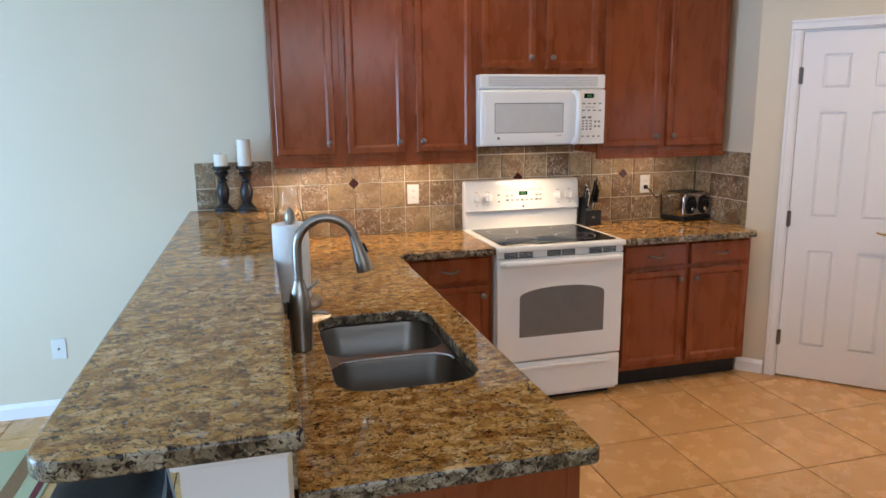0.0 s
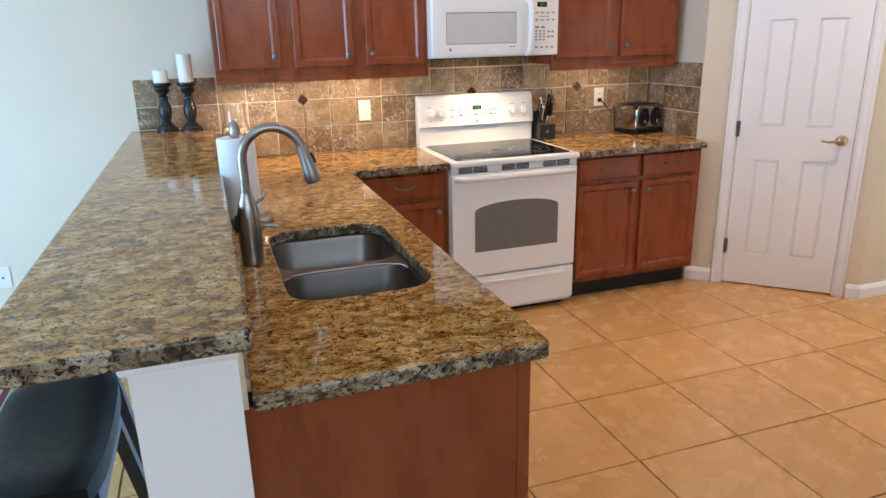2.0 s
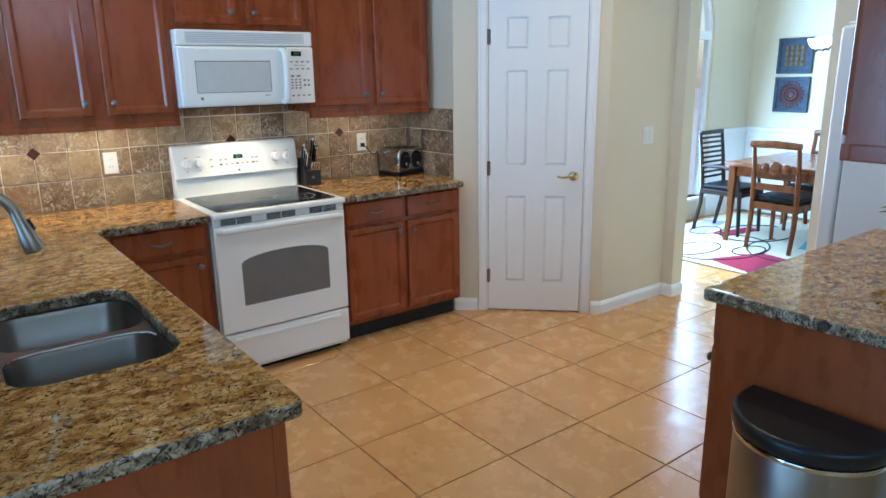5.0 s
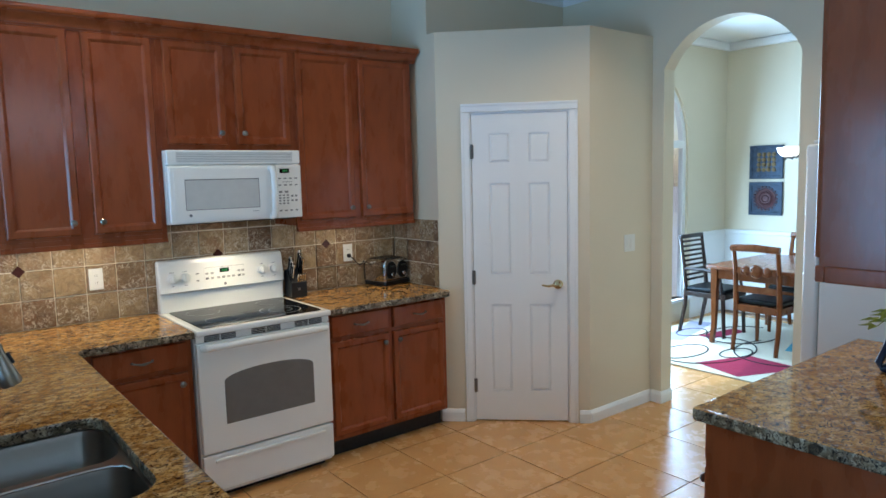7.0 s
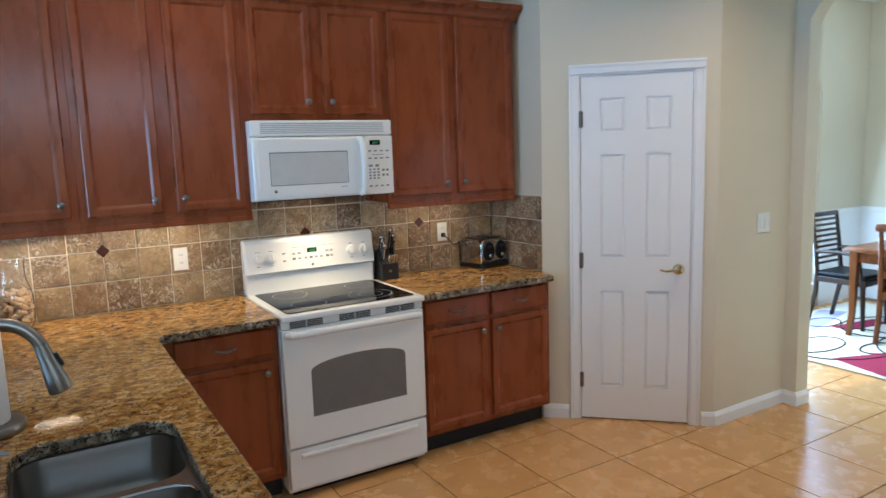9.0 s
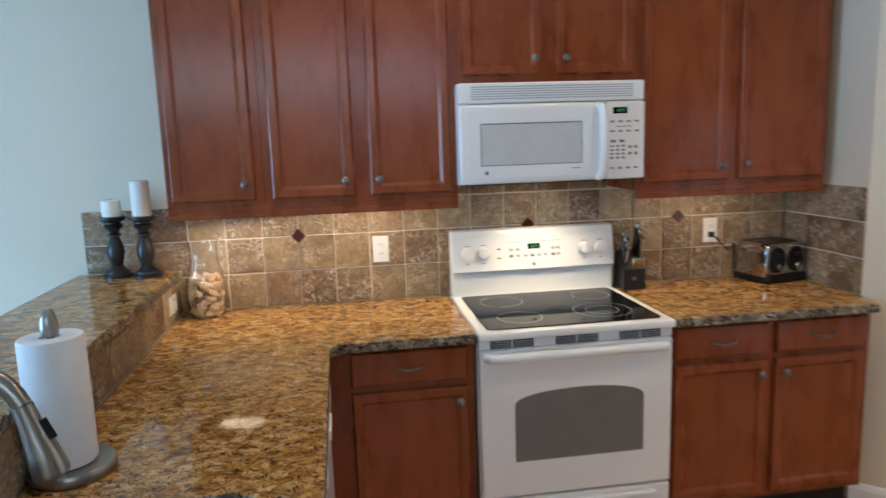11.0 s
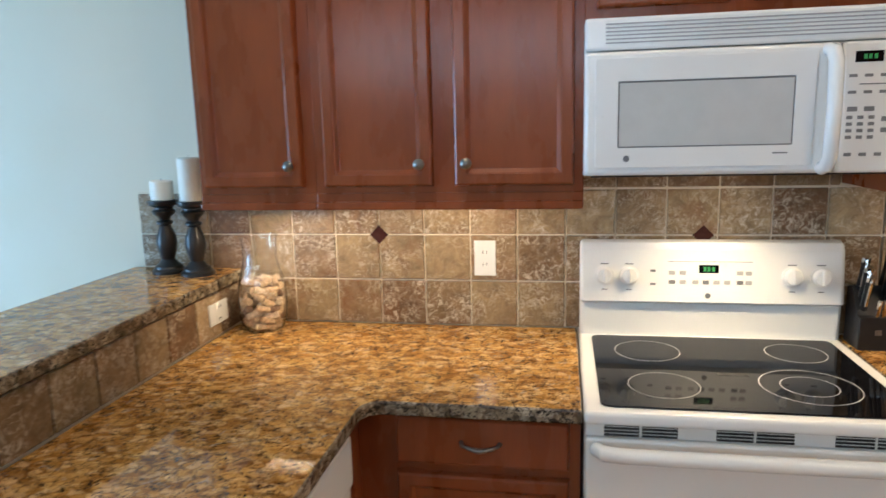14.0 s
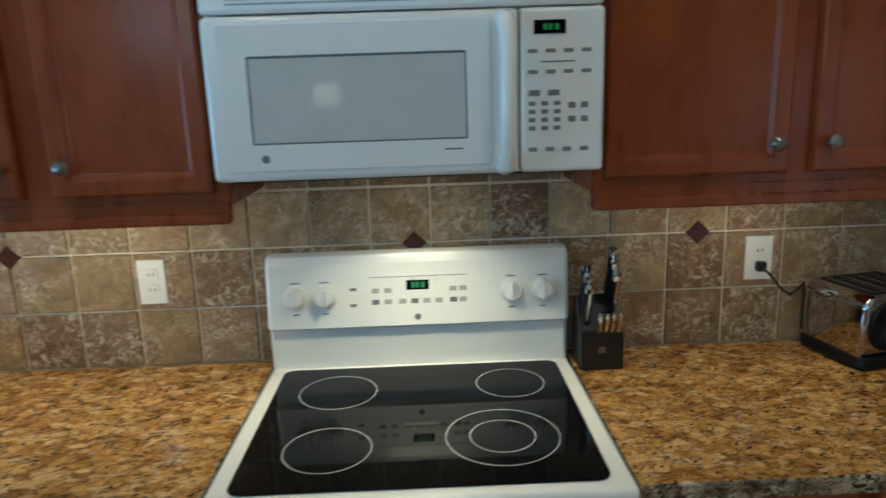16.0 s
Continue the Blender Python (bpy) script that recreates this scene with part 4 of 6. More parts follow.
# ---- microwave ----
def microwave():
    x0, x1, z0, z1, yf = 0.003, 0.757, 1.43, 1.82, -0.385
    mw = thing("microwave", (0.378, -0.19, z0), "white over-the-range microwave under the short cabinet", "microwave")
    part("body", box(x0, x1, -0.345, 0.004, z0, z1 - 0.002, 0.004), ENAMEL, mw)
    grille = part("grille", box(x0, x1, yf + 0.008, -0.343, 1.742, z1, 0.008, 3), ENAMEL, mw)
    for i in range(6):
        part("louvre", box(x0 + 0.05, x1 - 0.05, yf + 0.0065, yf + 0.010, 1.757 + i * 0.009, 1.7605 + i * 0.009), RING, grille)
    door = part("door", box(x0, 0.594, yf, -0.343, z0 + 0.002, 1.738, 0.012, 3), ENAMEL, mw)
    bezel = slab(round_rect(0.03, 0.54, z0 + 0.022, 1.722, 0.01), [round_rect(0.085, 0.495, 1.502, 1.665, 0.004)], 0, 0.003, 0.001)
    part("bezel", turned(bezel, Matrix(((1, 0, 0, 0), (0, 0, -1, yf), (0, 1, 0, 0), (0, 0, 0, 1)))), PLASTIC, door)
    part("window_edge", box(0.082, 0.498, yf - 0.0010, yf + 0.004, 1.499, 1.668), PRINT, door, "dark window edge")
    part("window", box(0.0885, 0.4915, yf - 0.0018, yf + 0.004, 1.5055, 1.6605, 0.0), MW_WINDOW, door, "grey perforated microwave window")
    hb = tube(bmesh.new(), [(0.566, yf + 0.004, 1.722), (0.568, yf - 0.022, 1.715), (0.569, yf - 0.036, 1.69), (0.569, yf - 0.042, 1.585), (0.569, yf - 0.036, 1.475), (0.568, yf - 0.022, 1.452), (0.566, yf + 0.004, 1.445)], [0.017, 0.0175, 0.017, 0.0165, 0.017, 0.0175, 0.017], 14)
    part("handle", hb, ENAMEL, door, "white curved handle")
    part("badge", lathe(bmesh.new(), [(0.008, 0), (0.008, 0.0035), (0.004, 0.004)], n=16, m=pose(0.107, yf, 1.475, 90, 0, 0)), PRINT, door)
    part("print_bar", box(0.45, 0.485, yf - 0.0035, yf, 1.482, 1.485), PRINT, door)
    cp = part("control_panel", box(0.597, x1, yf + 0.002, -0.343, z0 + 0.002, 1.738, 0.008, 3), ENAMEL, mw)
    yk = yf + 0.002
    part("display", box(0.622, 0.682, yk - 0.0015, yk, 1.69, 1.715), BLACK_GLASS, cp, "black clock display")
    for dx in (0.640, 0.650, 0.662):
        part("digit", box(dx, dx + 0.007, yk - 0.002, yk - 0.0014, 1.697, 1.708), GREEN_LED, cp)
    for r in range(2):
        for c in range(4):
            part("key", box(0.611 + c * 0.034, 0.629 + c * 0.034, yk - 0.001, yk + 0.001, 1.656 - r * 0.038, 1.663 - r * 0.038, 0.0), KEY, cp)
    part("print_bar", box(0.635, 0.70, yk - 0.001, yk, 1.6385, 1.641), PRINT, cp)
    for c in range(2):
        part("key", box(0.612 + c * 0.037, 0.634 + c * 0.037, yk - 0.001, yk + 0.001, 1.577, 1.588), KEY, cp)
    for r in range(4):
        for c in range(3):
            part("key", box(0.612 + c * 0.024, 0.625 + c * 0.024, yk - 0.001, yk + 0.001, 1.559 - r * 0.0155, 1.567 - r * 0.0155), KEY, cp)
    for c in range(2):
        for r in range(2):
            part("key", box(0.688 + c * 0.024, 0.702 + c * 0.024, yk - 0.001, yk + 0.001, 1.553 - r * 0.026, 1.564 - r * 0.026), KEY, cp)
    for c in range(4):
        part("key", box(0.612 + c * 0.033, 0.628 + c * 0.033, yk - 0.001, yk + 0.001, 1.472, 1.480), KEY, cp)
    part("underside", box(x0 + 0.02, x1 - 0.02, -0.33, -0.02, z0 - 0.006, z0 + 0.002, 0.003), BLACK_PLASTIC, mw)
    part("lamp_lens", box(0.27, 0.49, -0.24, -0.16, z0 - 0.009, z0 - 0.005, 0.001), TUBE, mw, "lit cooktop lamp lens")


microwave()


# ---- coffee counter on the south side ----
def coffee_counter():
    c = thing("base_cabinet", (1.45, -3.2, 0), "cherry wood base cabinet with plain end panel by the trash can", "cabinet")
    part("body", box(0.835, 2.09, -3.508, -2.91, KICK, CAB_TOP, 0.002), CHERRY, c)
    part("end_panel", box(0.829, 0.835, -3.508, -2.935, 0, CAB_TOP - 0.001, 0.002), CHERRY, c)
    part("toe_kick", box(0.84, 2.088, -3.5, -2.985, 0, KICK - 0.001), SHADOW_GAP, c, "dark recessed toe kick")
    m = Matrix.Translation((0, -2.91, 0)) @ Matrix.Rotation(radians(180), 4, "Z")
    for a, b in ((0.86, 1.245), (1.265, 1.66), (1.68, 2.07)):
        d = part("drawer_front", turned(cabinet_front(-b, -a, 0.735, 0.862, 0, rail=0), m), CHERRY, c)
        part("pull_handle", turned(pull_mesh(-(a + b) / 2, -0.018, 0.80), m), PEWTER, d)
        d = part("door", turned(cabinet_front(-b, -a, KICK + 0.03, 0.71, 0), m), CHERRY, c)
        part("knob", turned(knob_mesh(-a - 0.035, -0.02, 0.655), m), PEWTER, d)
    out = [(0.80, -3.506), (2.098, -3.506), (2.098, -2.875)] + arc_pts(0.80 + 0.02, -2.875 - 0.02, 0.02, 90, 180, 3)
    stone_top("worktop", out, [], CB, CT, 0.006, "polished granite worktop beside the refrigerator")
    u = thing("wall_cabinet", (1.4, -3.35, UP_BOT), "cherry wood wall cabinet over the coffee counter", "cabinet")
    part("body", box(0.885, 2.05, -3.508, -3.205, UP_BOT, UP_TOP, 0.0015), CHERRY, u)
    mu = Matrix.Translation((0, -3.205, 0)) @ Matrix.Rotation(radians(180), 4, "Z")
    for a, b, k in ((0.90, 1.27, 1), (1.29, 1.66, -1), (1.68, 2.04, 1)):
        d = part("door", turned(cabinet_front(-b, -a, UP_BOT + 0.03, UP_TOP - 0.012, 0), mu), CHERRY, u)
        part("knob", turned(knob_mesh((-b if k > 0 else -a) + 0.035 * k, -0.02, UP_BOT + 0.09), mu), PEWTER, d)
    part("light_rail", box(0.883, 2.05, -3.22, -3.195, UP_BOT - 0.036, UP_BOT + 0.01, 0.004), CHERRY, u)
    part("side_rail", box(0.880, 0.90, -3.508, -3.22, UP_BOT - 0.036, UP_BOT + 0.01, 0.004), CHERRY, u)
    part("crown", box(0.85, 2.06, -3.508, -3.155, UP_TOP + 0.001, UP_TOP + 0.08, 0.02), CHERRY, u)


coffee_counter()


def refrigerator():
    f = thing("refrigerator", (2.53, -3.1, 0), "white refrigerator at the end of the counter", "refrigerator")
    part("body", box(2.12, 2.98, -3.49, -2.70, 0.02, 1.755, 0.008), ENAMEL, f)
    part("freezer_door", box(2.12, 2.545, -2.694, -2.625, 0.06, 1.755, 0.014, 3), ENAMEL, f)
    part("fridge_door", box(2.555, 2.98, -2.694, -2.625, 0.06, 1.755, 0.014, 3), ENAMEL, f)
    for hx in (2.50, 2.60):
        part("door_handle", tube(bmesh.new(), [(hx, -2.628, 0.75), (hx, -2.585, 0.78), (hx, -2.58, 1.1), (hx, -2.585, 1.42), (hx, -2.628, 1.45)], 0.014, 10), PLASTIC, f)
    for hx in (2.16, 2.94):
        part("hinge_cap", box(hx - 0.03, hx + 0.03, -2.76, -2.65, 1.755, 1.772, 0.006), PLASTIC, f)
    part("base_grille", box(2.14, 2.96, -2.68, -2.66, 0, 0.055), BLACK_PLASTIC, f)


refrigerator()


def trash_can():
    t = thing("trash_can", (0.64, -3.27, 0), "half-round stainless trash can with black lid", "trash can")

    def dshape(ax, by, grow=0.0):
        return [(0.815, -3.27 + by + grow), (0.815, -3.27 - by - grow)] + [(0.76 - (ax + grow) * math.cos(radians(a)), -3.27 + (by + grow) * math.sin(radians(a))) for a in range(-90, 91, 9)]
    part("body", prism(bmesh.new(), dshape(0.21, 0.20), 0.02, 0.595, 0.004), STAINLESS, t)
    part("rim", prism(bmesh.new(), dshape(0.21, 0.20, 0.004), 0.588, 0.602, 0.003), CHROME, t)
    part("lid", prism(bmesh.new(), dshape(0.21, 0.20, 0.008), 0.603, 0.655, 0.014, seg=3), BLACK_PLASTIC, t, "black plastic lid")
    part("base_ring", prism(bmesh.new(), dshape(0.21, 0.20, 0.003), 0, 0.022, 0.004), BLACK_PLASTIC, t)
    part("pedal", box(0.50, 0.57, -3.32, -3.22, 0.004, 0.018, 0.005), BLACK_PLASTIC, t)


trash_can()


# ---- bar stools ----
def stool(cx, cy):
    s = thing("bar_stool", (cx, cy, 0), "black saddle-seat bar stool with padded leather seat", "stool", "stools at the breakfast bar")
    b = bmesh.new()
    nx, ny = 10, 14
    hw, hl = 0.122, 0.262
    grid = {}
    for side, zz in ((0, 0.775), (1, 0.715)):
        for i in range(nx + 1):
            for j in range(ny + 1):
                u, v = -1 + 2 * i / nx, -1 + 2 * j / ny
                z = zz + (0.030 * v * v if side == 0 else 0.022 * v * v) - (0.018 * (abs(u) ** 5 + abs(v) ** 8) if side == 0 else 0)
                grid[side, i, j] = b.verts.new((cx + u * hw * (1 - 0.13 * v ** 4), cy + v * hl * (1 - 0.07 * u ** 4), z))
    for i in range(nx):
        for j in range(ny):
            b.faces.new((grid[0, i, j], grid[0, i + 1, j], grid[0, i + 1, j + 1], grid[0, i, j + 1]))
            b.faces.new((grid[1, i, j], grid[1, i, j + 1], grid[1, i + 1, j + 1], grid[1, i + 1, j]))
    ringv = [(i, 0) for i in range(nx)] + [(nx, j) for j in range(ny)] + [(i, ny) for i in range(nx, 0, -1)] + [(0, j) for j in range(ny, 0, -1)]
    for (i, j), (k, m2) in zip(ringv, ringv[1:] + ringv[:1]):
        b.faces.new((grid[0, i, j], grid[1, i, j], grid[1, k, m2], grid[0, k, m2]))
    bmesh.ops.recalc_face_normals(b, faces=b.faces)
    part("seat", b, BLACK_LEATHER, s, "padded black leather saddle seat", angle=50)
    for sx in (-1, 1):
        for sy in (-1, 1):
            lb = tube(bmesh.new(), [(cx + sx * 0.195, cy + sy * 0.26, 0.0), (cx + sx * 0.082, cy + sy * 0.185, 0.716)], [0.021, 0.022], 4)
            part("leg", lb, BLACK_PAINT, s)
    for sy in (-1, 1):
        part("stretcher", tube(bmesh.new(), [(cx - 0.155, cy + sy * 0.235, 0.26), (cx + 0.155, cy + sy * 0.235, 0.26)], 0.014, 8), BLACK_PAINT, s)
    for sx in (-1, 1):
        part("stretcher", tube(bmesh.new(), [(cx + sx * 0.145, cy - 0.22, 0.42), (cx + sx * 0.145, cy + 0.22, 0.42)], 0.014, 8), BLACK_PAINT, s)
        part("apron", box(cx + sx * 0.10 - 0.01, cx + sx * 0.10 + 0.01, cy - 0.18, cy + 0.18, 0.66, 0.714), BLACK_PAINT, s)
    return s


first_stool = stool(-1.567, -2.50)
copy_thing(first_stool, Matrix.Translation((-1.60, -1.85, 0)))
copy_thing(first_stool, Matrix.Translation((-1.60, -0.70, 0)))


# ---- rugs ----
def rug_material(name, ground):
    m, n, l, b = material(name, 0.95, 0, 0.1)
    v = coords(n, l)
    col = ramp(n, l, noise_tex(n, l, v, 120, 3), [(0.3, tuple(c * 0.85 for c in ground)), (0.7, ground)])
    l.new(col, b.inputs["Base Color"])
    bump(n, l, b, noise_tex(n, l, v, 400, 2), 0.6, 0.003)
    return m


CREAM_PILE = rug_material("cream_rug_pile", (0.62, 0.57, 0.45))
PINK_PILE = rug_material("raspberry_rug_pile", (0.27, 0.026, 0.06))
BLUE_PILE = rug_material("blue_rug_pile", (0.10, 0.33, 0.45))
GREY_PILE = rug_material("grey_violet_rug_pile", (0.30, 0.29, 0.36))
DARK_PILE = rug_material("black_rug_pile", (0.03, 0.03, 0.035))
SAGE_PILE = rug_material("sage_rug_pile", (0.42, 0.46, 0.30))

rug = thing("area_rug", (4.95, -1.2, 0), "cream dining rug with raspberry, blue and grey blocks and black curves", "rug")
part("rug_field", prism(bmesh.new(), round_rect(3.93, 6.1, -2.6, 0.0, 0.03), 0.0, 0.011, 0.003), CREAM_PILE, rug)
part("rug_block", prism(bmesh.new(), [(3.97, -1.36), (4.10, -0.92), (4.62, -1.12), (4.55, -1.62)], 0.009, 0.0125), PINK_PILE, rug, "raspberry red block")
part("rug_block", prism(bmesh.new(), [(4.97, -0.42), (5.5, -0.5), (5.45, -0.66), (4.95, -0.58)], 0.009, 0.0125), PINK_PILE, rug, "raspberry red block")
part("rug_block", prism(bmesh.new(), [(5.0, -1.25), (5.6, -1.1), (5.75, -1.6), (5.1, -1.7)], 0.009, 0.0125), BLUE_PILE, rug, "blue block")
part("rug_block", prism(bmesh.new(), [(4.55, -0.25), (5.5, -0.02), (5.6, -0.22), (4.7, -0.42)], 0.009, 0.0125), GREY_PILE, rug, "grey violet block")
for cx, cy, ra, rb, a0, a1 in ((4.55, -0.75, 0.55, 0.38, 150, 400), (4.95, -1.3, 0.5, 0.42, 60, 250), (5.3, -0.7, 0.42, 0.3, 0, 320), (4.35, -0.65, 0.3, 0.16, 0, 360), (4.62, -1.0, 0.2, 0.11, 0, 360), (5.05, -0.3, 0.2, 0.12, 0, 360)):
    pts = [(cx + ra * math.cos(radians(a0 + (a1 - a0) * i / 36)), cy + rb * math.sin(radians(a0 + (a1 - a0) * i / 36)), 0.0115) for i in range(37)]
    part("rug_curve", tube(bmesh.new(), pts, 0.007, 6), DARK_PILE, rug, "black curved line")

rug2 = thing("striped_rug", (-2.6, -1.2, 0), "sage green rug with brown and dark red stripes", "rug")
part("rug_field", prism(bmesh.new(), round_rect(-4.0, -2.18, -2.3, -0.42, 0.03), 0.0, 0.010, 0.003), SAGE_PILE, rug2)
part("rug_stripe", box(-2.36, -2.29, -2.29, -0.43, 0.009, 0.0115), plain("brown_rug_pile", (0.20, 0.11, 0.05), 0.95, wear=0.3, scale=90), rug2)
part("rug_stripe", box(-2.225, -2.195, -2.29, -0.43, 0.009, 0.0115), plain("dark_red_rug_pile", (0.14, 0.02, 0.02), 0.95, wear=0.3, scale=90), rug2)


# ---- dining room ----
def wainscot():
    bm = bx(bmesh.new(), E - 0.012, E - 0.0005, -4.0, N, 0, 0.90)
    structure("wainscot", bm, TRIM, "white painted wainscot under the chair rail", "wainscot")
    structure("wainscot", box(WX1 + 0.06, E - 0.012, N - 0.012, N - 0.0005, 0, 0.90), TRIM, "white painted wainscot under the chair rail", "wainscot")
    rail = bx(bmesh.new(), E - 0.03, E - 0.0005, -4.0, N, 0.901, 0.95, 0.008)
    structure("chair_rail", rail, TRIM, "white moulded chair rail", "trim")
    structure("chair_rail", box(WX1 + 0.06, E - 0.03, N - 0.03, N - 0.0005, 0.901, 0.95, 0.008), TRIM, "white moulded chair rail", "trim")
    cr = bx(bmesh.new(), E - 0.07, E - 0.0005, -4.0, N, CEIL - 0.09, CEIL - 0.001, 0.025)
    structure("cornice", cr, TRIM, "white crown cornice under the dining ceiling", "trim")
    structure("cornice", box(ARCH_X + ARCH_T, E - 0.07, N - 0.07, N - 0.0005, CEIL - 0.09, CEIL - 0.001, 0.025), TRIM, "white crown cornice under the dining ceiling", "trim")


wainscot()


def dining_table():
    t = thing("dining_table", (5.35, -1.15, 0), "cherry wood dining table on a patterned rug", "table")
    part("tabletop", box(4.78, 5.95, -1.85, -0.60, 0.72, 0.755, 0.008), DINING_WOOD, t)
    part("apron", box(4.84, 5.89, -0.665, -0.645, 0.63, 0.72), DINING_WOOD, t)
    part("apron", box(4.84, 5.89, -1.805, -1.785, 0.63, 0.72), DINING_WOOD, t)
    part("apron", box(4.83, 4.85, -1.79, -0.66, 0.63, 0.72), DINING_WOOD, t)
    part("apron", box(5.88, 5.90, -1.79, -0.66, 0.63, 0.72), DINING_WOOD, t)
    for x, sx in ((4.84, -1), (5.89, 1)):
        for y, sy in ((-0.66, 1), (-1.79, -1)):
            part("leg", tube(bmesh.new(), [(x + 0.02 * sx, y + 0.01 * sy, 0.011), (x, y, 0.2), (x, y, 0.45), (x - 0.005 * sx, y, 0.72)], [0.026, 0.028, 0.036, 0.045], 4), DINING_WOOD, t)


dining_table()


def splat_chair():
    c = thing("dining_chair", (4.72, -1.11, 0), "cherry wood dining chair with carved splat and black seat", "chair", "chairs round the table")
    x, y0, y1 = 4.74, -1.305, -0.915
    for y in (y0, y1):
        part("back_leg", tube(bmesh.new(), [(x - 0.03, y, 0.011), (x + 0.01, y, 0.25), (x + 0.015, y, 0.46), (x - 0.01, y, 0.75), (x - 0.05, y, 0.965)], [0.019, 0.022, 0.024, 0.021, 0.018], 6), DINING_WOOD, c)
        part("front_leg", tube(bmesh.new(), [(x + 0.42, y, 0.011), (x + 0.41, y, 0.43)], [0.017, 0.024], 6), DINING_WOOD, c)
    part("seat_frame", box(x, x + 0.44, y0 - 0.02, y1 + 0.02, 0.37, 0.435, 0.006), DINING_WOOD, c)
    part("seat_cushion", box(x + 0.02, x + 0.45, y0 - 0.01, y1 + 0.01, 0.437, 0.485, 0.018, 3), BLACK_LEATHER, c, "black leather seat pad")
    part("top_rail", tube(bmesh.new(), [(x - 0.05, y0 - 0.02, 0.945), (x - 0.065, (y0 + y1) / 2, 0.955), (x - 0.05, y1 + 0.02, 0.945)], [0.030, 0.034, 0.030], 8), DINING_WOOD, c)
    part("lower_rail", box(x - 0.005, x + 0.018, y0, y1, 0.545, 0.605, 0.005), DINING_WOOD, c)
    part("middle_rail", box(x - 0.02, x + 0.0, y0, y1, 0.715, 0.775, 0.006), DINING_WOOD, c)
    for k, rr in ((-1, 0.045), (0, 0.06), (1, 0.045)):
        part("splat_carving", lathe(bmesh.new(), [(rr, 0), (rr, 0.012), (rr * 0.75, 0.02), (rr * 0.7, 0.014), (rr * 0.3, 0.022), (0.003, 0.024)], n=18, m=pose(x - 0.016, (y0 + y1) / 2 + k * 0.095, 0.745, 0, -90, 0)), DINING_WOOD, c, "carved round rosette")
    return c


near_chair = splat_chair()
copy_thing(near_chair, pose(6.06, -1.0, 0, 0, 0, 180))


def slat_chair():
    c = thing("dining_chair", (5.22, -0.28, 0), "dark wooden chair with ladder of thin back slats", "chair", "chairs round the table")
    x0, x1, y = 5.02, 5.40, -0.24
    for x in (x0, x1):
        part("back_leg", tube(bmesh.new(), [(x, y + 0.06, 0.011), (x, y + 0.0, 0.3), (x, y - 0.005, 0.46), (x, y + 0.02, 0.7), (x, y + 0.06, 0.985)], [0.018, 0.021, 0.022, 0.019, 0.016], 6), DARK_WOOD, c)
        part("front_leg", tube(bmesh.new(), [(x, y - 0.42, 0.011), (x, y - 0.40, 0.43)], [0.017, 0.022], 6), DARK_WOOD, c)
        part("arm_rest", tube(bmesh.new(), [(x, y + 0.005, 0.66), (x, y - 0.2, 0.665), (x, y - 0.36, 0.64), (x, y - 0.39, 0.44)], 0.016, 8), DARK_WOOD, c)
    for i in range(10):
        z = 0.53 + i * 0.048
        part("slat", box(x0, x1, y + 0.006 + i * 0.005, y + 0.018 + i * 0.005, z, z + 0.022, 0.002), DARK_WOOD, c)
    part("top_rail", box(x0 - 0.015, x1 + 0.015, y + 0.045, y + 0.075, 0.955, 0.995, 0.006), DARK_WOOD, c)
    part("seat_frame", box(x0 - 0.015, x1 + 0.015, y - 0.43, y + 0.01, 0.39, 0.44, 0.006), DARK_WOOD, c)
    part("seat_cushion", box(x0 - 0.01, x1 + 0.01, y - 0.43, y + 0.0, 0.441, 0.485, 0.018, 3), BLACK_LEATHER, c, "black leather seat pad")


slat_chair()

PIC_BLUE = plain("blue_patina_metal", (0.026, 0.042, 0.070), 0.5, 0.3, wear=0.45, scale=22, bumps=0.5)
PIC_GOLD = plain("aged_gold_relief", (0.15, 0.095, 0.035), 0.5, 0.4, wear=0.4, scale=60)
PIC_RED = plain("dark_red_relief", (0.07, 0.022, 0.025), 0.5, 0.2, wear=0.4, scale=60)


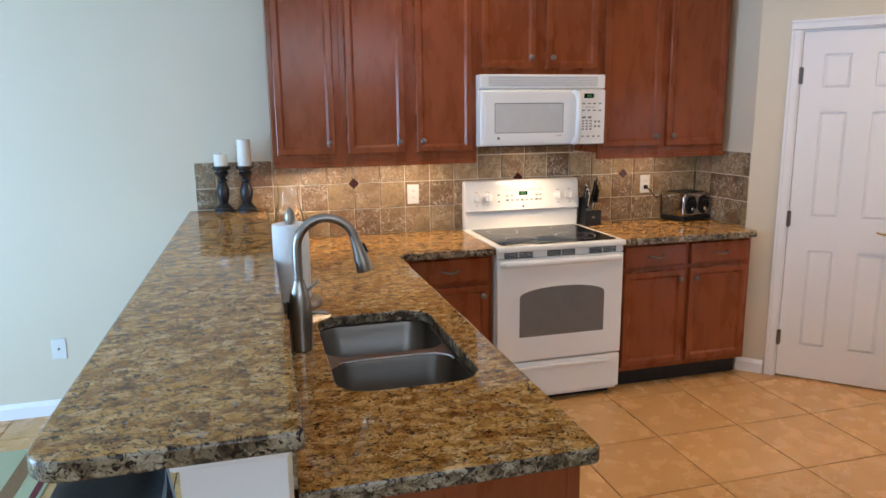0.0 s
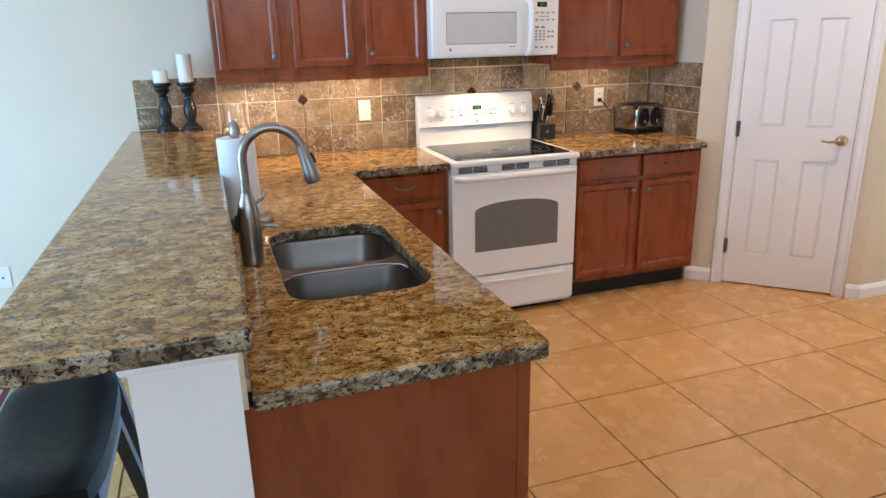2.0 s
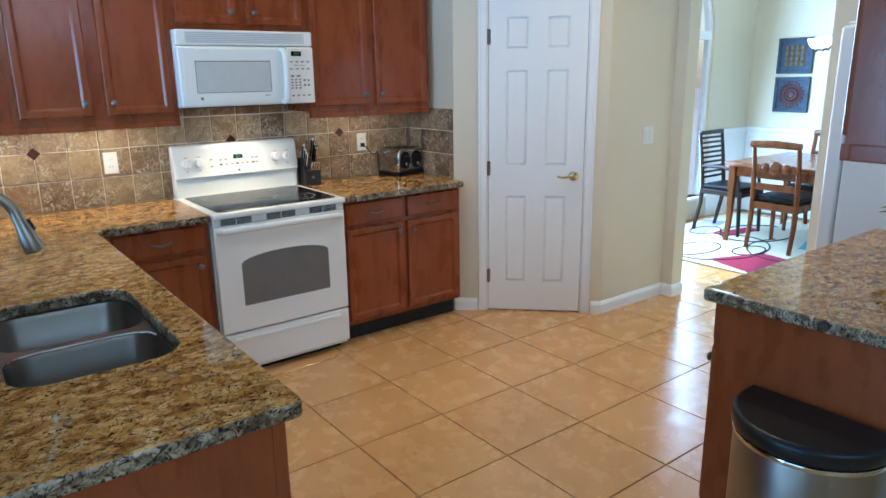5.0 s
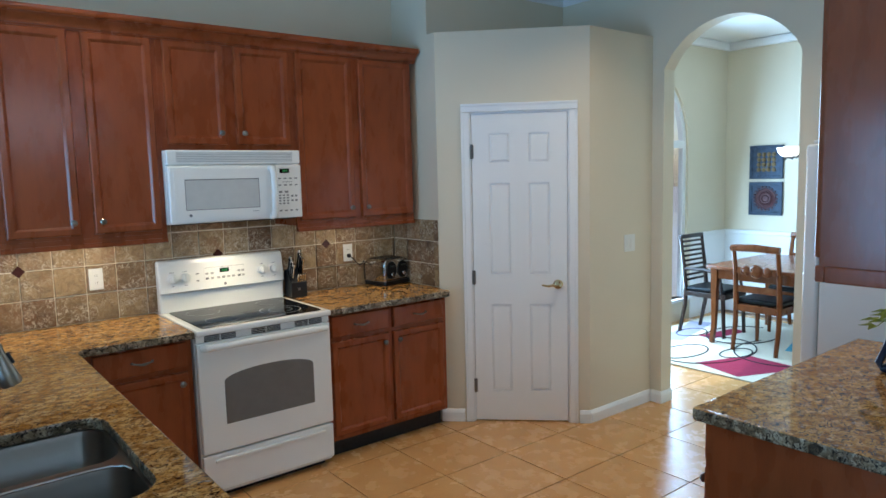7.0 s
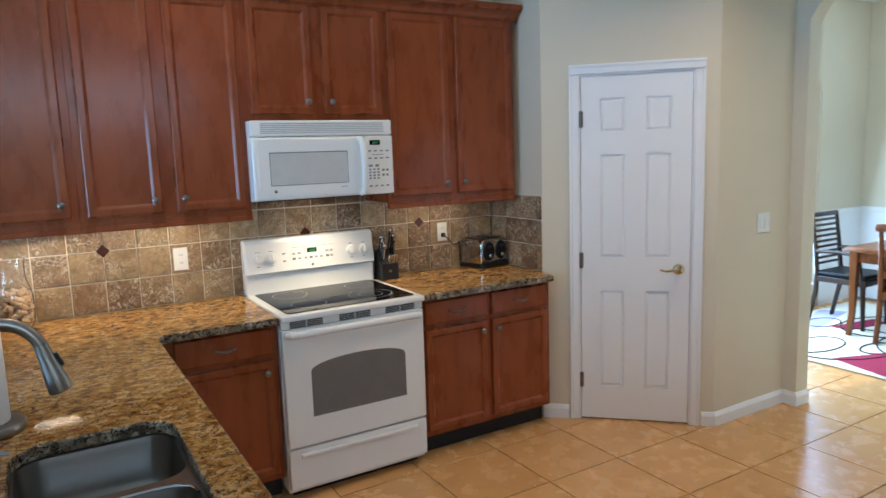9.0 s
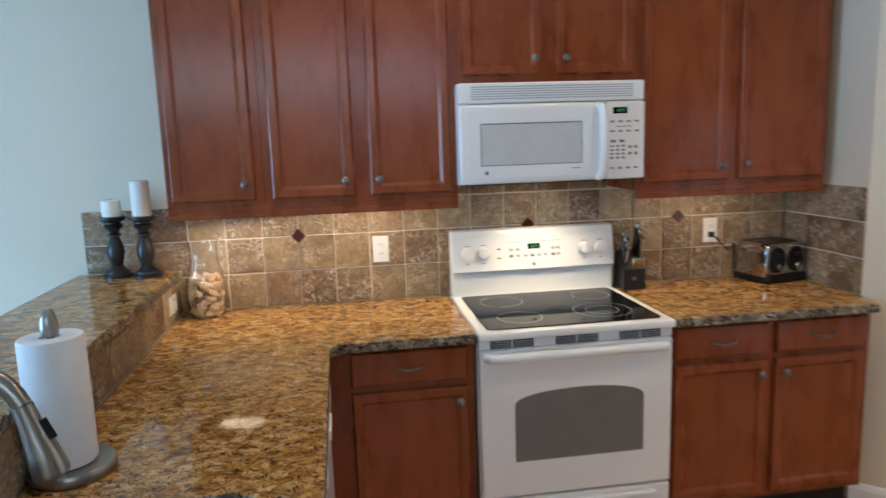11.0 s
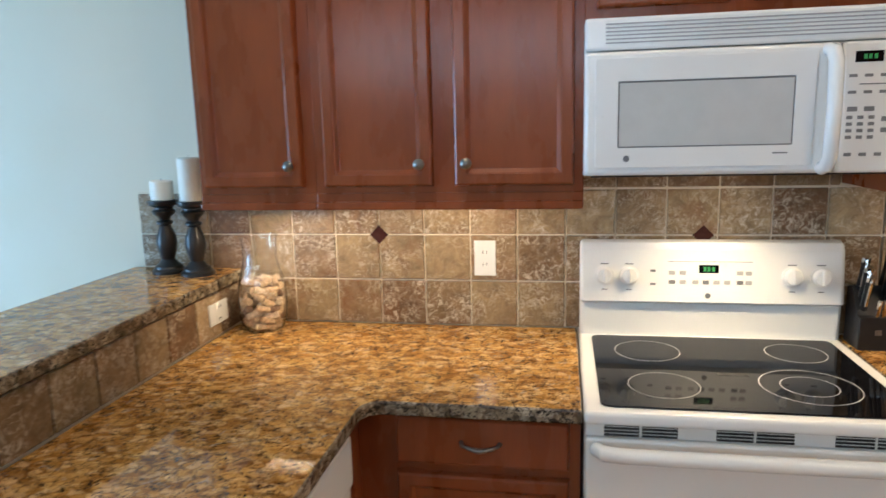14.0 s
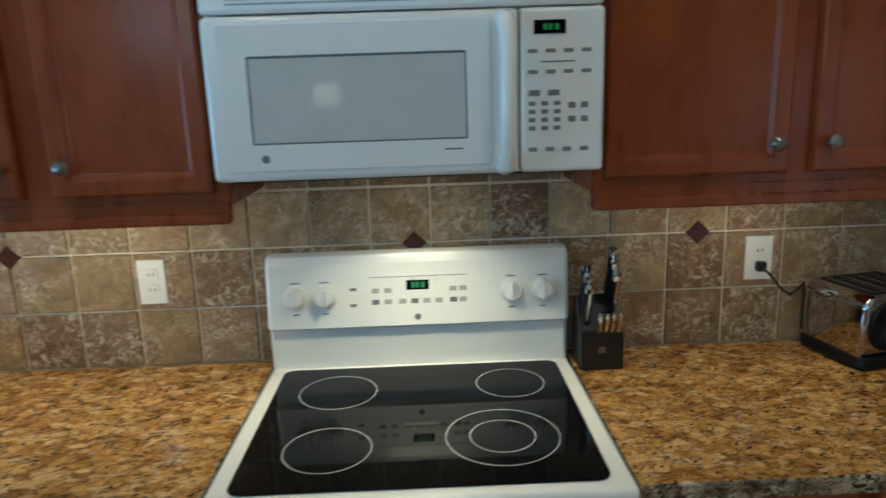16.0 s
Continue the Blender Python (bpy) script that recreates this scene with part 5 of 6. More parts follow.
def wall_plaque(z0, mat, label, square):
    p = thing("wall_plaque", (E, -0.36, z0), label, "wall art", "pair of metal plaques")
    y0, y1, z1 = -0.545, -0.175, z0 + 0.365
    x = E - 0.001
    part("plate", box(x - 0.02, x, y0, y1, z0, z1, 0.006), PIC_BLUE, p)
    for a, b, c, d in ((y0, y1, z1 - 0.035, z1), (y0, y1, z0, z0 + 0.035), (y0, y0 + 0.035, z0 + 0.035, z1 - 0.035), (y1 - 0.035, y1, z0 + 0.035, z1 - 0.035)):
        part("border", box(x - 0.03, x - 0.019, a, b, c, d, 0.004), PIC_BLUE, p)
    cy, cz = (y0 + y1) / 2, (z0 + z1) / 2
    if square:
        for i in range(4):
            for j in range(4):
                yy, zz = cy + (i - 1.5) * 0.055, cz + (j - 1.5) * 0.055
                part("rosette", lathe(bmesh.new(), [(0.026, 0), (0.022, 0.008), (0.012, 0.006), (0.008, 0.012), (0.002, 0.013)], n=10, m=pose(x - 0.019, yy, zz, 0, -90, 0)), mat, p)
    else:
        for rr, hh in ((0.115, 0.006), (0.075, 0.010), (0.04, 0.014)):
            part("medallion", lathe(bmesh.new(), [(rr, 0), (rr, hh), (rr * 0.86, hh + 0.006), (rr * 0.75, hh - 0.002), (0.004, hh)], n=28, m=pose(x - 0.019, cy, cz, 0, -90, 0)), mat, p)
        for i in range(20):
            a = 2 * math.pi * i / 20
            part("bead", lathe(bmesh.new(), [(0.013, 0), (0.01, 0.008), (0.003, 0.011)], n=8, m=pose(x - 0.019, cy + 0.128 * math.cos(a), cz + 0.128 * math.sin(a), 0, -90, 0)), mat, p)


wall_plaque(1.525, PIC_GOLD, "square blue metal plaque with gold relief on the wall", True)
wall_plaque(1.125, PIC_RED, "square blue metal plaque with dark red medallion", False)

OPAL = glowing("lit_opal_glass", (1.0, 0.95, 0.86), 2.5)


def chandelier():
    cx, cy = 5.40, -1.25
    c = thing("chandelier", (cx, cy, 1.7), "dark bronze chandelier with white glass bowls", "chandelier")
    part("stem", lathe(bmesh.new(), [(0.008, 0), (0.022, 0.03), (0.012, 0.07), (0.05, 0.14), (0.03, 0.2), (0.055, 0.235), (0.012, 0.26), (0.008, CEIL - 1.7)], cx, cy, 1.7, 16), DARK_WOOD, c)
    part("canopy", lathe(bmesh.new(), [(0.065, 0), (0.06, 0.015), (0.02, 0.03)], cx, cy, CEIL - 0.03, 20), DARK_WOOD, c)
    for i in range(5):
        a = radians(90 + 72 * i)
        px, py = cx + 0.23 * math.cos(a), cy + 0.23 * math.sin(a)
        part("arm", tube(bmesh.new(), [(cx, cy, 1.86), (cx + 0.08 * math.cos(a), cy + 0.08 * math.sin(a), 1.80), (cx + 0.18 * math.cos(a), cy + 0.18 * math.sin(a), 1.73), (px, py, 1.745)], 0.008, 8), DARK_WOOD, c)
        part("finial", lathe(bmesh.new(), [(0.004, 0), (0.012, 0.012), (0.006, 0.03)], px, py, 1.715, 10), DARK_WOOD, c)
        part("bowl_shade", lathe(bmesh.new(), [(0.012, 0), (0.04, 0.012), (0.068, 0.045), (0.078, 0.085), (0.074, 0.085), (0.05, 0.05), (0.01, 0.02)], px, py, 1.745, 20), OPAL, c, "white opal glass bowl")


chandelier()


# ---- plates, outlets, switch ----
def wall_plate(x, y, z, turn, label, kind="outlet", w=0.070, h=0.116):
    p = thing("wall_outlet" if kind == "outlet" else "light_switch" if kind == "switch" else "cable_outlet", (x, y, z), label, "outlet" if kind != "switch" else "switch")
    m = Matrix.Translation((x, y, z)) @ Matrix.Rotation(radians(turn), 4, "Z")
    part("plate", turned(box(-w / 2, w / 2, -0.006, 0, -h / 2, h / 2, 0.002), m), PLASTIC, p)
    if kind == "outlet":
        for dz in (-0.02, 0.02):
            s = part("socket", turned(prism(bmesh.new(), round_rect(-0.017, 0.017, -0.014, 0.014, 0.008), 0, 0.0025, m=Matrix(((1, 0, 0, 0), (0, 0, -1, -0.006), (0, 1, 0, dz), (0, 0, 0, 1)))), m), PLASTIC, p)
            for dx in (-0.007, 0.005):
                part("slot", turned(box(dx, dx + 0.002, -0.0092, -0.008, dz - 0.004, dz + 0.005), m), SHADOW_GAP, s)
    elif kind == "switch":
        for dx in (-0.023, 0.023) if w > 0.09 else (0,):
            part("rocker", turned(box(dx - 0.016, dx + 0.016, -0.0095, -0.005, -0.033, 0.033, 0.002), m), PLASTIC, p)
    else:
        part("jack", turned(lathe(bmesh.new(), [(0.006, 0), (0.005, 0.008), (0.002, 0.009)], n=10, m=pose(0, -0.006, 0, 90, 0, 0)), m), PEWTER, p)


wall_plate(-0.297, -0.0068, 1.143, 0, "white duplex outlet on the travertine backsplash")
wall_plate(1.267, -0.0068, 1.146, 0, "white duplex outlet with the toaster plugged in")
OUT_X = PX0 + 0.0128
wall_plate(OUT_X, -0.19, 0.992, 90, "white outlet on the tile under the bar", w=0.116, h=0.070)
wall_plate(OUT_X, -1.293, 0.995, 90, "white outlet on the tile beside the paper towel", w=0.072, h=0.10)
wall_plate(-2.294, 0.0078, 0.376, 0, "white cable wall plate above the baseboard", "jack")
wall_plate(2.775, PAN_Y, 1.165, 0, "white double rocker light switch on cream wall", "switch", 0.116, 0.116)

# under-cabinet lights
u = thing("undercabinet_light", (-0.918, -0.20, 1.34), "slim white under-cabinet light bar, switched on", "light", "under-cabinet lights")
part("housing", box(-1.01, -0.826, -0.210, -0.190, 1.341, 1.3748, 0.004), PLASTIC, u)
part("lens", box(-0.993, -0.843, -0.2020, -0.1980, 1.3385, 1.3425, 0.0005), TUBE, u, "lit warm lens")
for ux, watts in STRIPS:
    u = thing("undercabinet_light", (ux, -0.272, 1.365), "thin white light strip, unseen behind the cabinet light rail", "light", "under-cabinet lights")
    part("housing", box(ux - 0.15, ux + 0.15, -0.286, -0.258, 1.3655, 1.3748, 0.002), PLASTIC, u)
    part("lens", box(ux - 0.13, ux + 0.13, -0.281, -0.263, 1.3625, 1.366, 0.001), TUBE, u, "lit warm lens")
for ux, uy, watts in DOWNLIGHTS:
    u = thing("recessed_light", (ux, uy, CEIL), "round white recessed ceiling downlight, switched on", "light", "recessed kitchen downlights")
    part("trim_ring", lathe(bmesh.new(), [(0.098, -0.001), (0.097, -0.006), (0.080, -0.009), (0.072, -0.006), (0.072, -0.001)], ux, uy, CEIL, 32), TRIM, u)
    part("lens", lathe(bmesh.new(), [(0.068, -0.0015), (0.068, -0.005), (0.05, -0.007), (0.005, -0.008)], ux, uy, CEIL, 28), TUBE, u, "lit warm lens")


# ---- things on the counters ----
def candle(x, y, base_h, candle_h, r, label):
    h = base_h
    c = thing("candle_holder", (x, y, 1.10), label, "candle holder", "turned candle holders on the bar")
    prof = [(0.055, 0), (0.055, 0.010), (0.046, 0.016), (0.044, 0.024), (0.034, 0.03), (0.022, 0.045), (0.024, 0.055), (0.030, 0.075), (0.034, 0.10), (0.031, 0.125), (0.023, 0.145), (0.018, 0.158), (0.026, 0.164), (0.026, 0.170), (0.018, 0.176), (0.022, 0.186), (0.034, 0.196), (0.038, 0.205), (0.030, 0.212), (0.030, 0.218), (0.046, 0.226), (0.049, 0.236), (0.049, 0.240)]
    k = h / 0.240
    part("turned_base", lathe(bmesh.new(), [(a, b * k) for a, b in prof], x, y, 1.1005, 28), BLACK_PAINT, c)
    cd = tagged(mesh_ob("pillar_candle", lathe(bmesh.new(), [(r - 0.003, 0), (r, 0.003), (r, candle_h - 0.004), (r - 0.004, candle_h), (r - 0.010, candle_h - 0.003), (0.004, candle_h - 0.005)], x, y, 1.1008 + h, 28), WAX), "ivory pillar candle on a black turned holder", "candle", "pillar candles")
    part("wick", tube(bmesh.new(), [(x, y, 1.1008 + h + candle_h - 0.006), (x + 0.001, y, 1.1008 + h + candle_h + 0.006)], 0.0012, 6), SHADOW_GAP, cd)


candle(-1.375, -0.085, 0.247, 0.066, 0.037, "black turned wooden candle holder with a short candle")
candle(-1.252, -0.115, 0.247, 0.142, 0.036, "black turned wooden candle holder with a tall candle")

CORK = plain("cork_stoppers", (0.50, 0.33, 0.19), 0.85, wear=0.35, scale=120, bumps=0.6)
CORK_DARK = plain("stained_cork", (0.22, 0.12, 0.075), 0.85, wear=0.4, scale=120, bumps=0.6)
CORK_PALE = plain("pale_cork", (0.62, 0.47, 0.32), 0.85, wear=0.3, scale=120, bumps=0.6)


def cork_jar():
    x, y = -1.032, -0.105
    j = thing("glass_vase", (x, y, CT), "clear glass vase filled with wine corks", "vase")
    outer = [(0.052, 0.0), (0.062, 0.004), (0.073, 0.025), (0.079, 0.06), (0.080, 0.11), (0.077, 0.15), (0.069, 0.185), (0.060, 0.215), (0.055, 0.245), (0.055, 0.28), (0.058, 0.31), (0.060, 0.318)]
    inner = [(0.0575, 0.318), (0.0555, 0.309), (0.052, 0.28), (0.052, 0.245), (0.057, 0.214), (0.066, 0.183), (0.0735, 0.149), (0.0765, 0.11), (0.0755, 0.061), (0.0695, 0.027), (0.058, 0.007), (0.002, 0.005)]
    g = part("glass", lathe(bmesh.new(), outer + inner, x, y, CT + 0.0006, 32), GLASS, j)
    g.visible_shadow = False
    r = random.Random(11)
    cork = lathe(bmesh.new(), [(0.0095, -0.021), (0.0112, -0.019), (0.0112, 0.019), (0.0095, 0.021)], n=10)
    smooth(cork)
    mes = []
    for mat in (CORK, CORK_PALE, CORK_DARK):
        me = bpy.data.meshes.new("cork")
        cork.to_mesh(me)
        me.materials.append(mat)
        mes.append(me)
    cork.free()
    for lay in range(8):
        z = CT + 0.021 + lay * 0.0205
        wide = (0.043, 0.053, 0.057, 0.058, 0.058, 0.056, 0.053, 0.045)[lay]
        for ring, cnt in ((1.0, 8), (0.5, 4), (0.0, 1)):
            for i in range(cnt):
                a = 2 * math.pi * (i + r.random() * 0.5 + lay * 0.37) / cnt
                rr = ring * wide
                ob = new("cork", mes[r.choice((0, 0, 0, 1, 1, 2, 2))])
                ob.parent = j
                ob.matrix_parent_inverse = root_matrix(j).inverted()
                ob.matrix_basis = pose(x + rr * math.cos(a), y + rr * math.sin(a), z + r.uniform(-0.004, 0.004), 90 + r.uniform(-35, 35), r.uniform(-30, 30), math.degrees(a) + r.uniform(-40, 40))


cork_jar()


def paper_towel():
    x, y = -1.087, -1.47
    t = thing("paper_towel_holder", (x, y, CT), "brushed steel paper towel holder with a white roll", "paper towel holder")
    part("base", lathe(bmesh.new(), [(0.088, 0), (0.090, 0.004), (0.090, 0.020), (0.086, 0.026), (0.02, 0.028)], x + 0.012, y, CT + 0.0005, 36), NICKEL, t)
    part("roll", lathe(bmesh.new(), [(0.063, 0.0), (0.065, 0.004), (0.0655, 0.14), (0.065, 0.276), (0.063, 0.280), (0.021, 0.280), (0.020, 0.272), (0.020, 0.01)], x, y, CT + 0.03, 40), PAPER, t, "roll of white quilted paper towels")
    part("post", lathe(bmesh.new(), [(0.008, 0.026), (0.008, 0.312), (0.016, 0.314), (0.019, 0.325), (0.019, 0.338), (0.015, 0.355), (0.008, 0.368), (0.003, 0.371)], x, y, CT, 20), NICKEL, t)


paper_towel()


def faucet():
    x, y = -1.092, -1.965
    f = thing("kitchen_faucet", (x, y, CT), "brushed nickel pull-down gooseneck kitchen faucet", "faucet")
    part("body", lathe(bmesh.new(), [(0.030, 0), (0.031, 0.004), (0.0305, 0.01), (0.033, 0.06), (0.0335, 0.11), (0.031, 0.155), (0.025, 0.185), (0.0175, 0.205), (0.0165, 0.215)], x, y, CT + 0.0005, 32), NICKEL, f)
    cx, cz, r = x + 0.086, 1.226, 0.086
    pts = [(x, y, 1.115), (x, y, 1.17)] + [(cx - r * math.cos(radians(a)), y - 0.012 * a / 160, cz + r * math.sin(radians(a))) for a in range(0, 161, 10)]
    part("neck", tube(bmesh.new(), pts, 0.0135, 20), NICKEL, f)
    e, d = Vector(pts[-1]), Vector((0.27, -0.02, -0.96)).normalized()
    part("spray_head", tube(bmesh.new(), [e, e + d * 0.03, e + d * 0.075, e + d * 0.105, e + d * 0.112], [0.0145, 0.016, 0.022, 0.0255, 0.024], 24), NICKEL, f)
    part("spray_button", tube(bmesh.new(), [e + d * 0.03 + Vector((0.016, 0, 0.006)), e + d * 0.062 + Vector((0.02, 0, 0.008))], 0.006, 10), BLACK_PLASTIC, f, "black spray button")
    part("lever", tube(bmesh.new(), [(x + 0.02, y + 0.02, CT + 0.10), (x + 0.04, y + 0.03, CT + 0.105), (x + 0.062, y + 0.03, CT + 0.105), (x + 0.085, y + 0.028, CT + 0.098)], [0.009, 0.007, 0.006, 0.005], 10), NICKEL, f, "slim side lever")
    part("side_handle", tube(bmesh.new(), [(x + 0.012, y + 0.02, CT + 0.172), (x + 0.03, y + 0.03, CT + 0.178), (x + 0.048, y + 0.034, CT + 0.19), (x + 0.058, y + 0.036, CT + 0.206)], [0.006, 0.005, 0.005, 0.0055], 10), NICKEL, f, "thin curved side handle")
    part("sensor_plate", box(x - 0.038, x - 0.03, y - 0.012, y + 0.012, CT + 0.1, CT + 0.15, 0.003), BLACK_PLASTIC, f)


faucet()


def knife_block():
    x0, x1, y0, y1 = 0.772, 0.878, -0.155, -0.055
    k = thing("knife_block", (0.82, -0.1, CT), "black wooden knife block full of steel-handled knives", "knife block")
    prof = [(y0, CT + 0.0005), (y1, CT + 0.0005), (y1, CT + 0.165), (y1 - 0.035, CT + 0.175), (y0 + 0.012, CT + 0.10), (y0, CT + 0.095)]
    bm = prism(bmesh.new(), prof, 0, x1 - x0, 0.003, m=Matrix(((0, 0, 1, x0), (1, 0, 0, 0), (0, 1, 0, 0), (0, 0, 0, 1))))
    bmesh.ops.recalc_face_normals(bm, faces=bm.faces)
    part("block", bm, BLACK_PAINT, k)
    part("badge", box(0.815, 0.832, y0 - 0.0015, y0, CT + 0.045, CT + 0.06), PEWTER, k)
    up = Vector((0, -0.32, 0.95)).normalized()

    def knife(px, py, pz, length, rad, mat):
        p = Vector((px, py, pz))
        h = part("handle", tube(bmesh.new(), [p - up * 0.01, p + up * 0.015, p + up * length * 0.55, p + up * length * 0.92, p + up * length], [rad * 0.9, rad, rad * 0.9, rad * 1.1, rad * 0.7], 8), mat, k, "steel knife handle" if mat == CHROME else "black knife handle")
        if mat != CHROME:
            part("bolster", tube(bmesh.new(), [p + up * length * 0.9, p + up * (length + 0.004)], rad * 1.12, 8), CHROME, k, "steel end cap")
    for i, (px, py, pz, ln) in enumerate(((0.79, -0.085, 1.06, 0.12), (0.79, -0.11, 1.045, 0.11), (0.79, -0.13, 1.03, 0.10), (0.855, -0.075, 1.075, 0.14), (0.855, -0.10, 1.06, 0.125), (0.855, -0.122, 1.045, 0.115))):
        knife(px, py, pz, ln, 0.0105, BLACK_PLASTIC)
        s = Vector((px, py, pz)) + Vector((0, -0.0105, 0))
        part("rivet_strip", tube(bmesh.new(), [s + up * 0.01, s + up * ln * 0.9], 0.0045, 6), CHROME, k, "steel handle spine")
    for i in range(4):
        knife(0.818 + i * 0.0155, -0.146, 1.005, 0.062, 0.0062, CHROME)


knife_block()


def toaster():
    """Stands askew in the corner: its two control faces look out, its long chrome side towards the range."""
    w, d = 0.236, 0.192
    place = Matrix.Translation((1.418, -0.228, CT)) @ Matrix.Rotation(radians(12), 4, "Z")
    t = thing("toaster", (1.50, -0.12, CT), "chrome four-slice toaster with black base plugged in", "toaster")

    def piece(name, bm, mat, label="", parent=None):
        return part(name, turned(bm, place), mat, parent or t, label)
    foot = prism(bmesh.new(), round_rect(-0.008, w + 0.008, -0.012, d + 0.006, 0.02), 0.005, 0.034, 0.007, seg=3)
    piece("base", foot, BLACK_PLASTIC, "black plastic base")
    for fx in (0.03, w - 0.03):
        for fy in (0.02, d - 0.02):
            piece("foot", lathe(bmesh.new(), [(0.010, 0.0004), (0.010, 0.006)], fx, fy, 0, 10), BLACK_PLASTIC)
    side = [(0.0, 0.034), (-0.003, 0.09), (0.0, 0.150)]
    side += [(0.030 - 0.030 * math.cos(radians(a)), 0.150 + 0.032 * math.sin(radians(a))) for a in (25, 50, 75, 90)]
    prof = side + [(w - x, z) for x, z in side[::-1]]
    shell = prism(bmesh.new(), prof, 0, d, 0.010, m=Matrix(((1, 0, 0, 0), (0, 0, 1, 0), (0, 1, 0, 0), (0, 0, 0, 1))), seg=3)
    piece("shell", shell, CHROME, "polished chrome shell")
    piece("top_plate", prism(bmesh.new(), round_rect(0.028, w - 0.028, 0.018, d - 0.014, 0.012), 0.180, 0.1845, 0.0015), BLACK_PLASTIC, "black slotted top")
    for cx in (0.064, w - 0.064):
        oval = [(cx + 0.046 * math.cos(radians(a)) * (1.0 if math.sin(radians(a)) > 0 else 1.04), 0.108 + (0.058 if math.sin(radians(a)) > 0 else 0.062) * math.sin(radians(a))) for a in range(0, 360, 12)]
        face = piece("control_face", prism(bmesh.new(), oval, 0.0, 0.006, 0.002, m=Matrix(((1, 0, 0, 0), (0, 0, -1, 0.0), (0, 1, 0, 0), (0, 0, 0, 1)))), BLACK_PLASTIC, "black oval control face")
        piece("lever", box(cx - 0.020, cx + 0.020, -0.026, -0.005, 0.126, 0.138, 0.004), BLACK_PLASTIC, parent=face)
        piece("dial", lathe(bmesh.new(), [(0.014, 0), (0.014, 0.012), (0.011, 0.015)], n=16, m=pose(cx, -0.006, 0.078, 90, 0, 0)), CHROME, "chrome browning dial", parent=face)
    for sx in (0.052, 0.098, w - 0.098, w - 0.052):
        piece("bread_slot", box(sx - 0.013, sx + 0.013, 0.028, d - 0.024, 0.1835, 0.1865, 0.001), SHADOW_GAP)
        piece("slot_lip", box(sx - 0.0165, sx - 0.0135, 0.026, d - 0.022, 0.183, 0.188, 0.001), CHROME)
    part("plug", box(1.256, 1.280, -0.034, -0.013, 1.113, 1.139, 0.004), BLACK_PLASTIC, t)
    part("power_cord", tube(bmesh.new(), [(1.272, -0.032, 1.122), (1.285, -0.05, 1.105), (1.305, -0.06, 1.075), (1.33, -0.06, 1.058), (1.355, -0.05, 1.068), (1.378, -0.035, 1.080), (1.386, -0.026, 1.05), (1.388, -0.024, 0.95)], 0.0035, 8), BLACK_PLASTIC, t)


toaster()

LEAF = plain("green_artificial_leaf", (0.22, 0.27, 0.025), 0.5, wear=0.5, scale=60)
NAVY = plain("dark_blue_ceramic", (0.012, 0.018, 0.04), 0.25, wear=0.2)


def plant_stand():
    x, y = 1.73, -3.2
    p = thing("plant_stand", (x, y, CT), "dark blue metal frame with trailing green plant", "plant stand")
    for dx in (-0.10, 0.10):
        part("frame_side", tube(bmesh.new(), [(x + dx, y - 0.05, CT + 0.0135), (x + dx, y + 0.07, CT + 0.0135), (x + dx, y + 0.085, CT + 0.03), (x + dx * 0.8, y + 0.05, CT + 0.14), (x + dx * 0.8, y, CT + 0.21), (x + dx * 0.8, y, CT + 0.30)], 0.013, 8), NAVY, p)
    part("cross_bar", tube(bmesh.new(), [(x - 0.10, y + 0.07, CT + 0.0135), (x + 0.10, y + 0.07, CT + 0.0135)], 0.013, 8), NAVY, p)
    part("pot", lathe(bmesh.new(), [(0.045, 0), (0.06, 0.01), (0.075, 0.11), (0.08, 0.12), (0.074, 0.12), (0.066, 0.10), (0.02, 0.1)], x, y - 0.02, CT + 0.014, 24), NAVY, p)
    r = random.Random(3)
    stems, leaves = bmesh.new(), bmesh.new()
    for i in range(11):
        a = r.uniform(0, 360)
        ln = r.uniform(0.10, 0.19)
        base = Vector((x, y - 0.02, CT + 0.12))
        d = Vector((math.cos(radians(a)), math.sin(radians(a)), 0))
        pts = [base + d * ln * t + Vector((0, 0, 0.09 * math.sin(t * 2.6))) for t in (0, 0.25, 0.5, 0.75, 1)]
        tube(stems, pts, 0.0018, 5)
        for q in pts[1:]:
            for s in (-1, 1):
                dd = (d + Vector((-d.y, d.x, 0)) * 0.8 * s).normalized()
                up = Vector((0, 0, 1))
                sd = dd.cross(up) * 0.011
                v = [leaves.verts.new(c) for c in (q, q + dd * 0.026 + sd * 1.4 + up * 0.006, q + dd * 0.065 - up * 0.006, q + dd * 0.026 - sd * 1.4 + up * 0.006)]
                leaves.faces.new(v)
    part("stems", stems, LEAF, p)
    tagged(part("leaves", leaves, LEAF, p, "small yellow-green leaves"), kind="stuff")


plant_stand()


def floor_lamp():
    x, y = -0.60, -6.4
    f = thing("floor_lamp", (x, y, 0), "slim floor lamp with lit cream drum shade", "floor lamp")
    part("base", lathe(bmesh.new(), [(0.14, 0), (0.14, 0.012), (0.11, 0.022), (0.012, 0.03)], x, y, 0.0005, 28), DARK_WOOD, f)
    part("pole", lathe(bmesh.new(), [(0.011, 0.028), (0.011, 1.62)], x, y, 0, 14), DARK_WOOD, f)
    sh = lathe(bmesh.new(), [(0.15, 1.52), (0.125, 1.74), (0.123, 1.74), (0.148, 1.52)], x, y, 0, 32)
    for fc in [k for k in sh.faces if len(k.verts) > 4]:
        sh.faces.remove(fc)
    part("shade", sh, glowing("lit_cream_shade", (1.0, 0.80, 0.55), 5.0), f, "lit cream fabric shade")


floor_lamp()


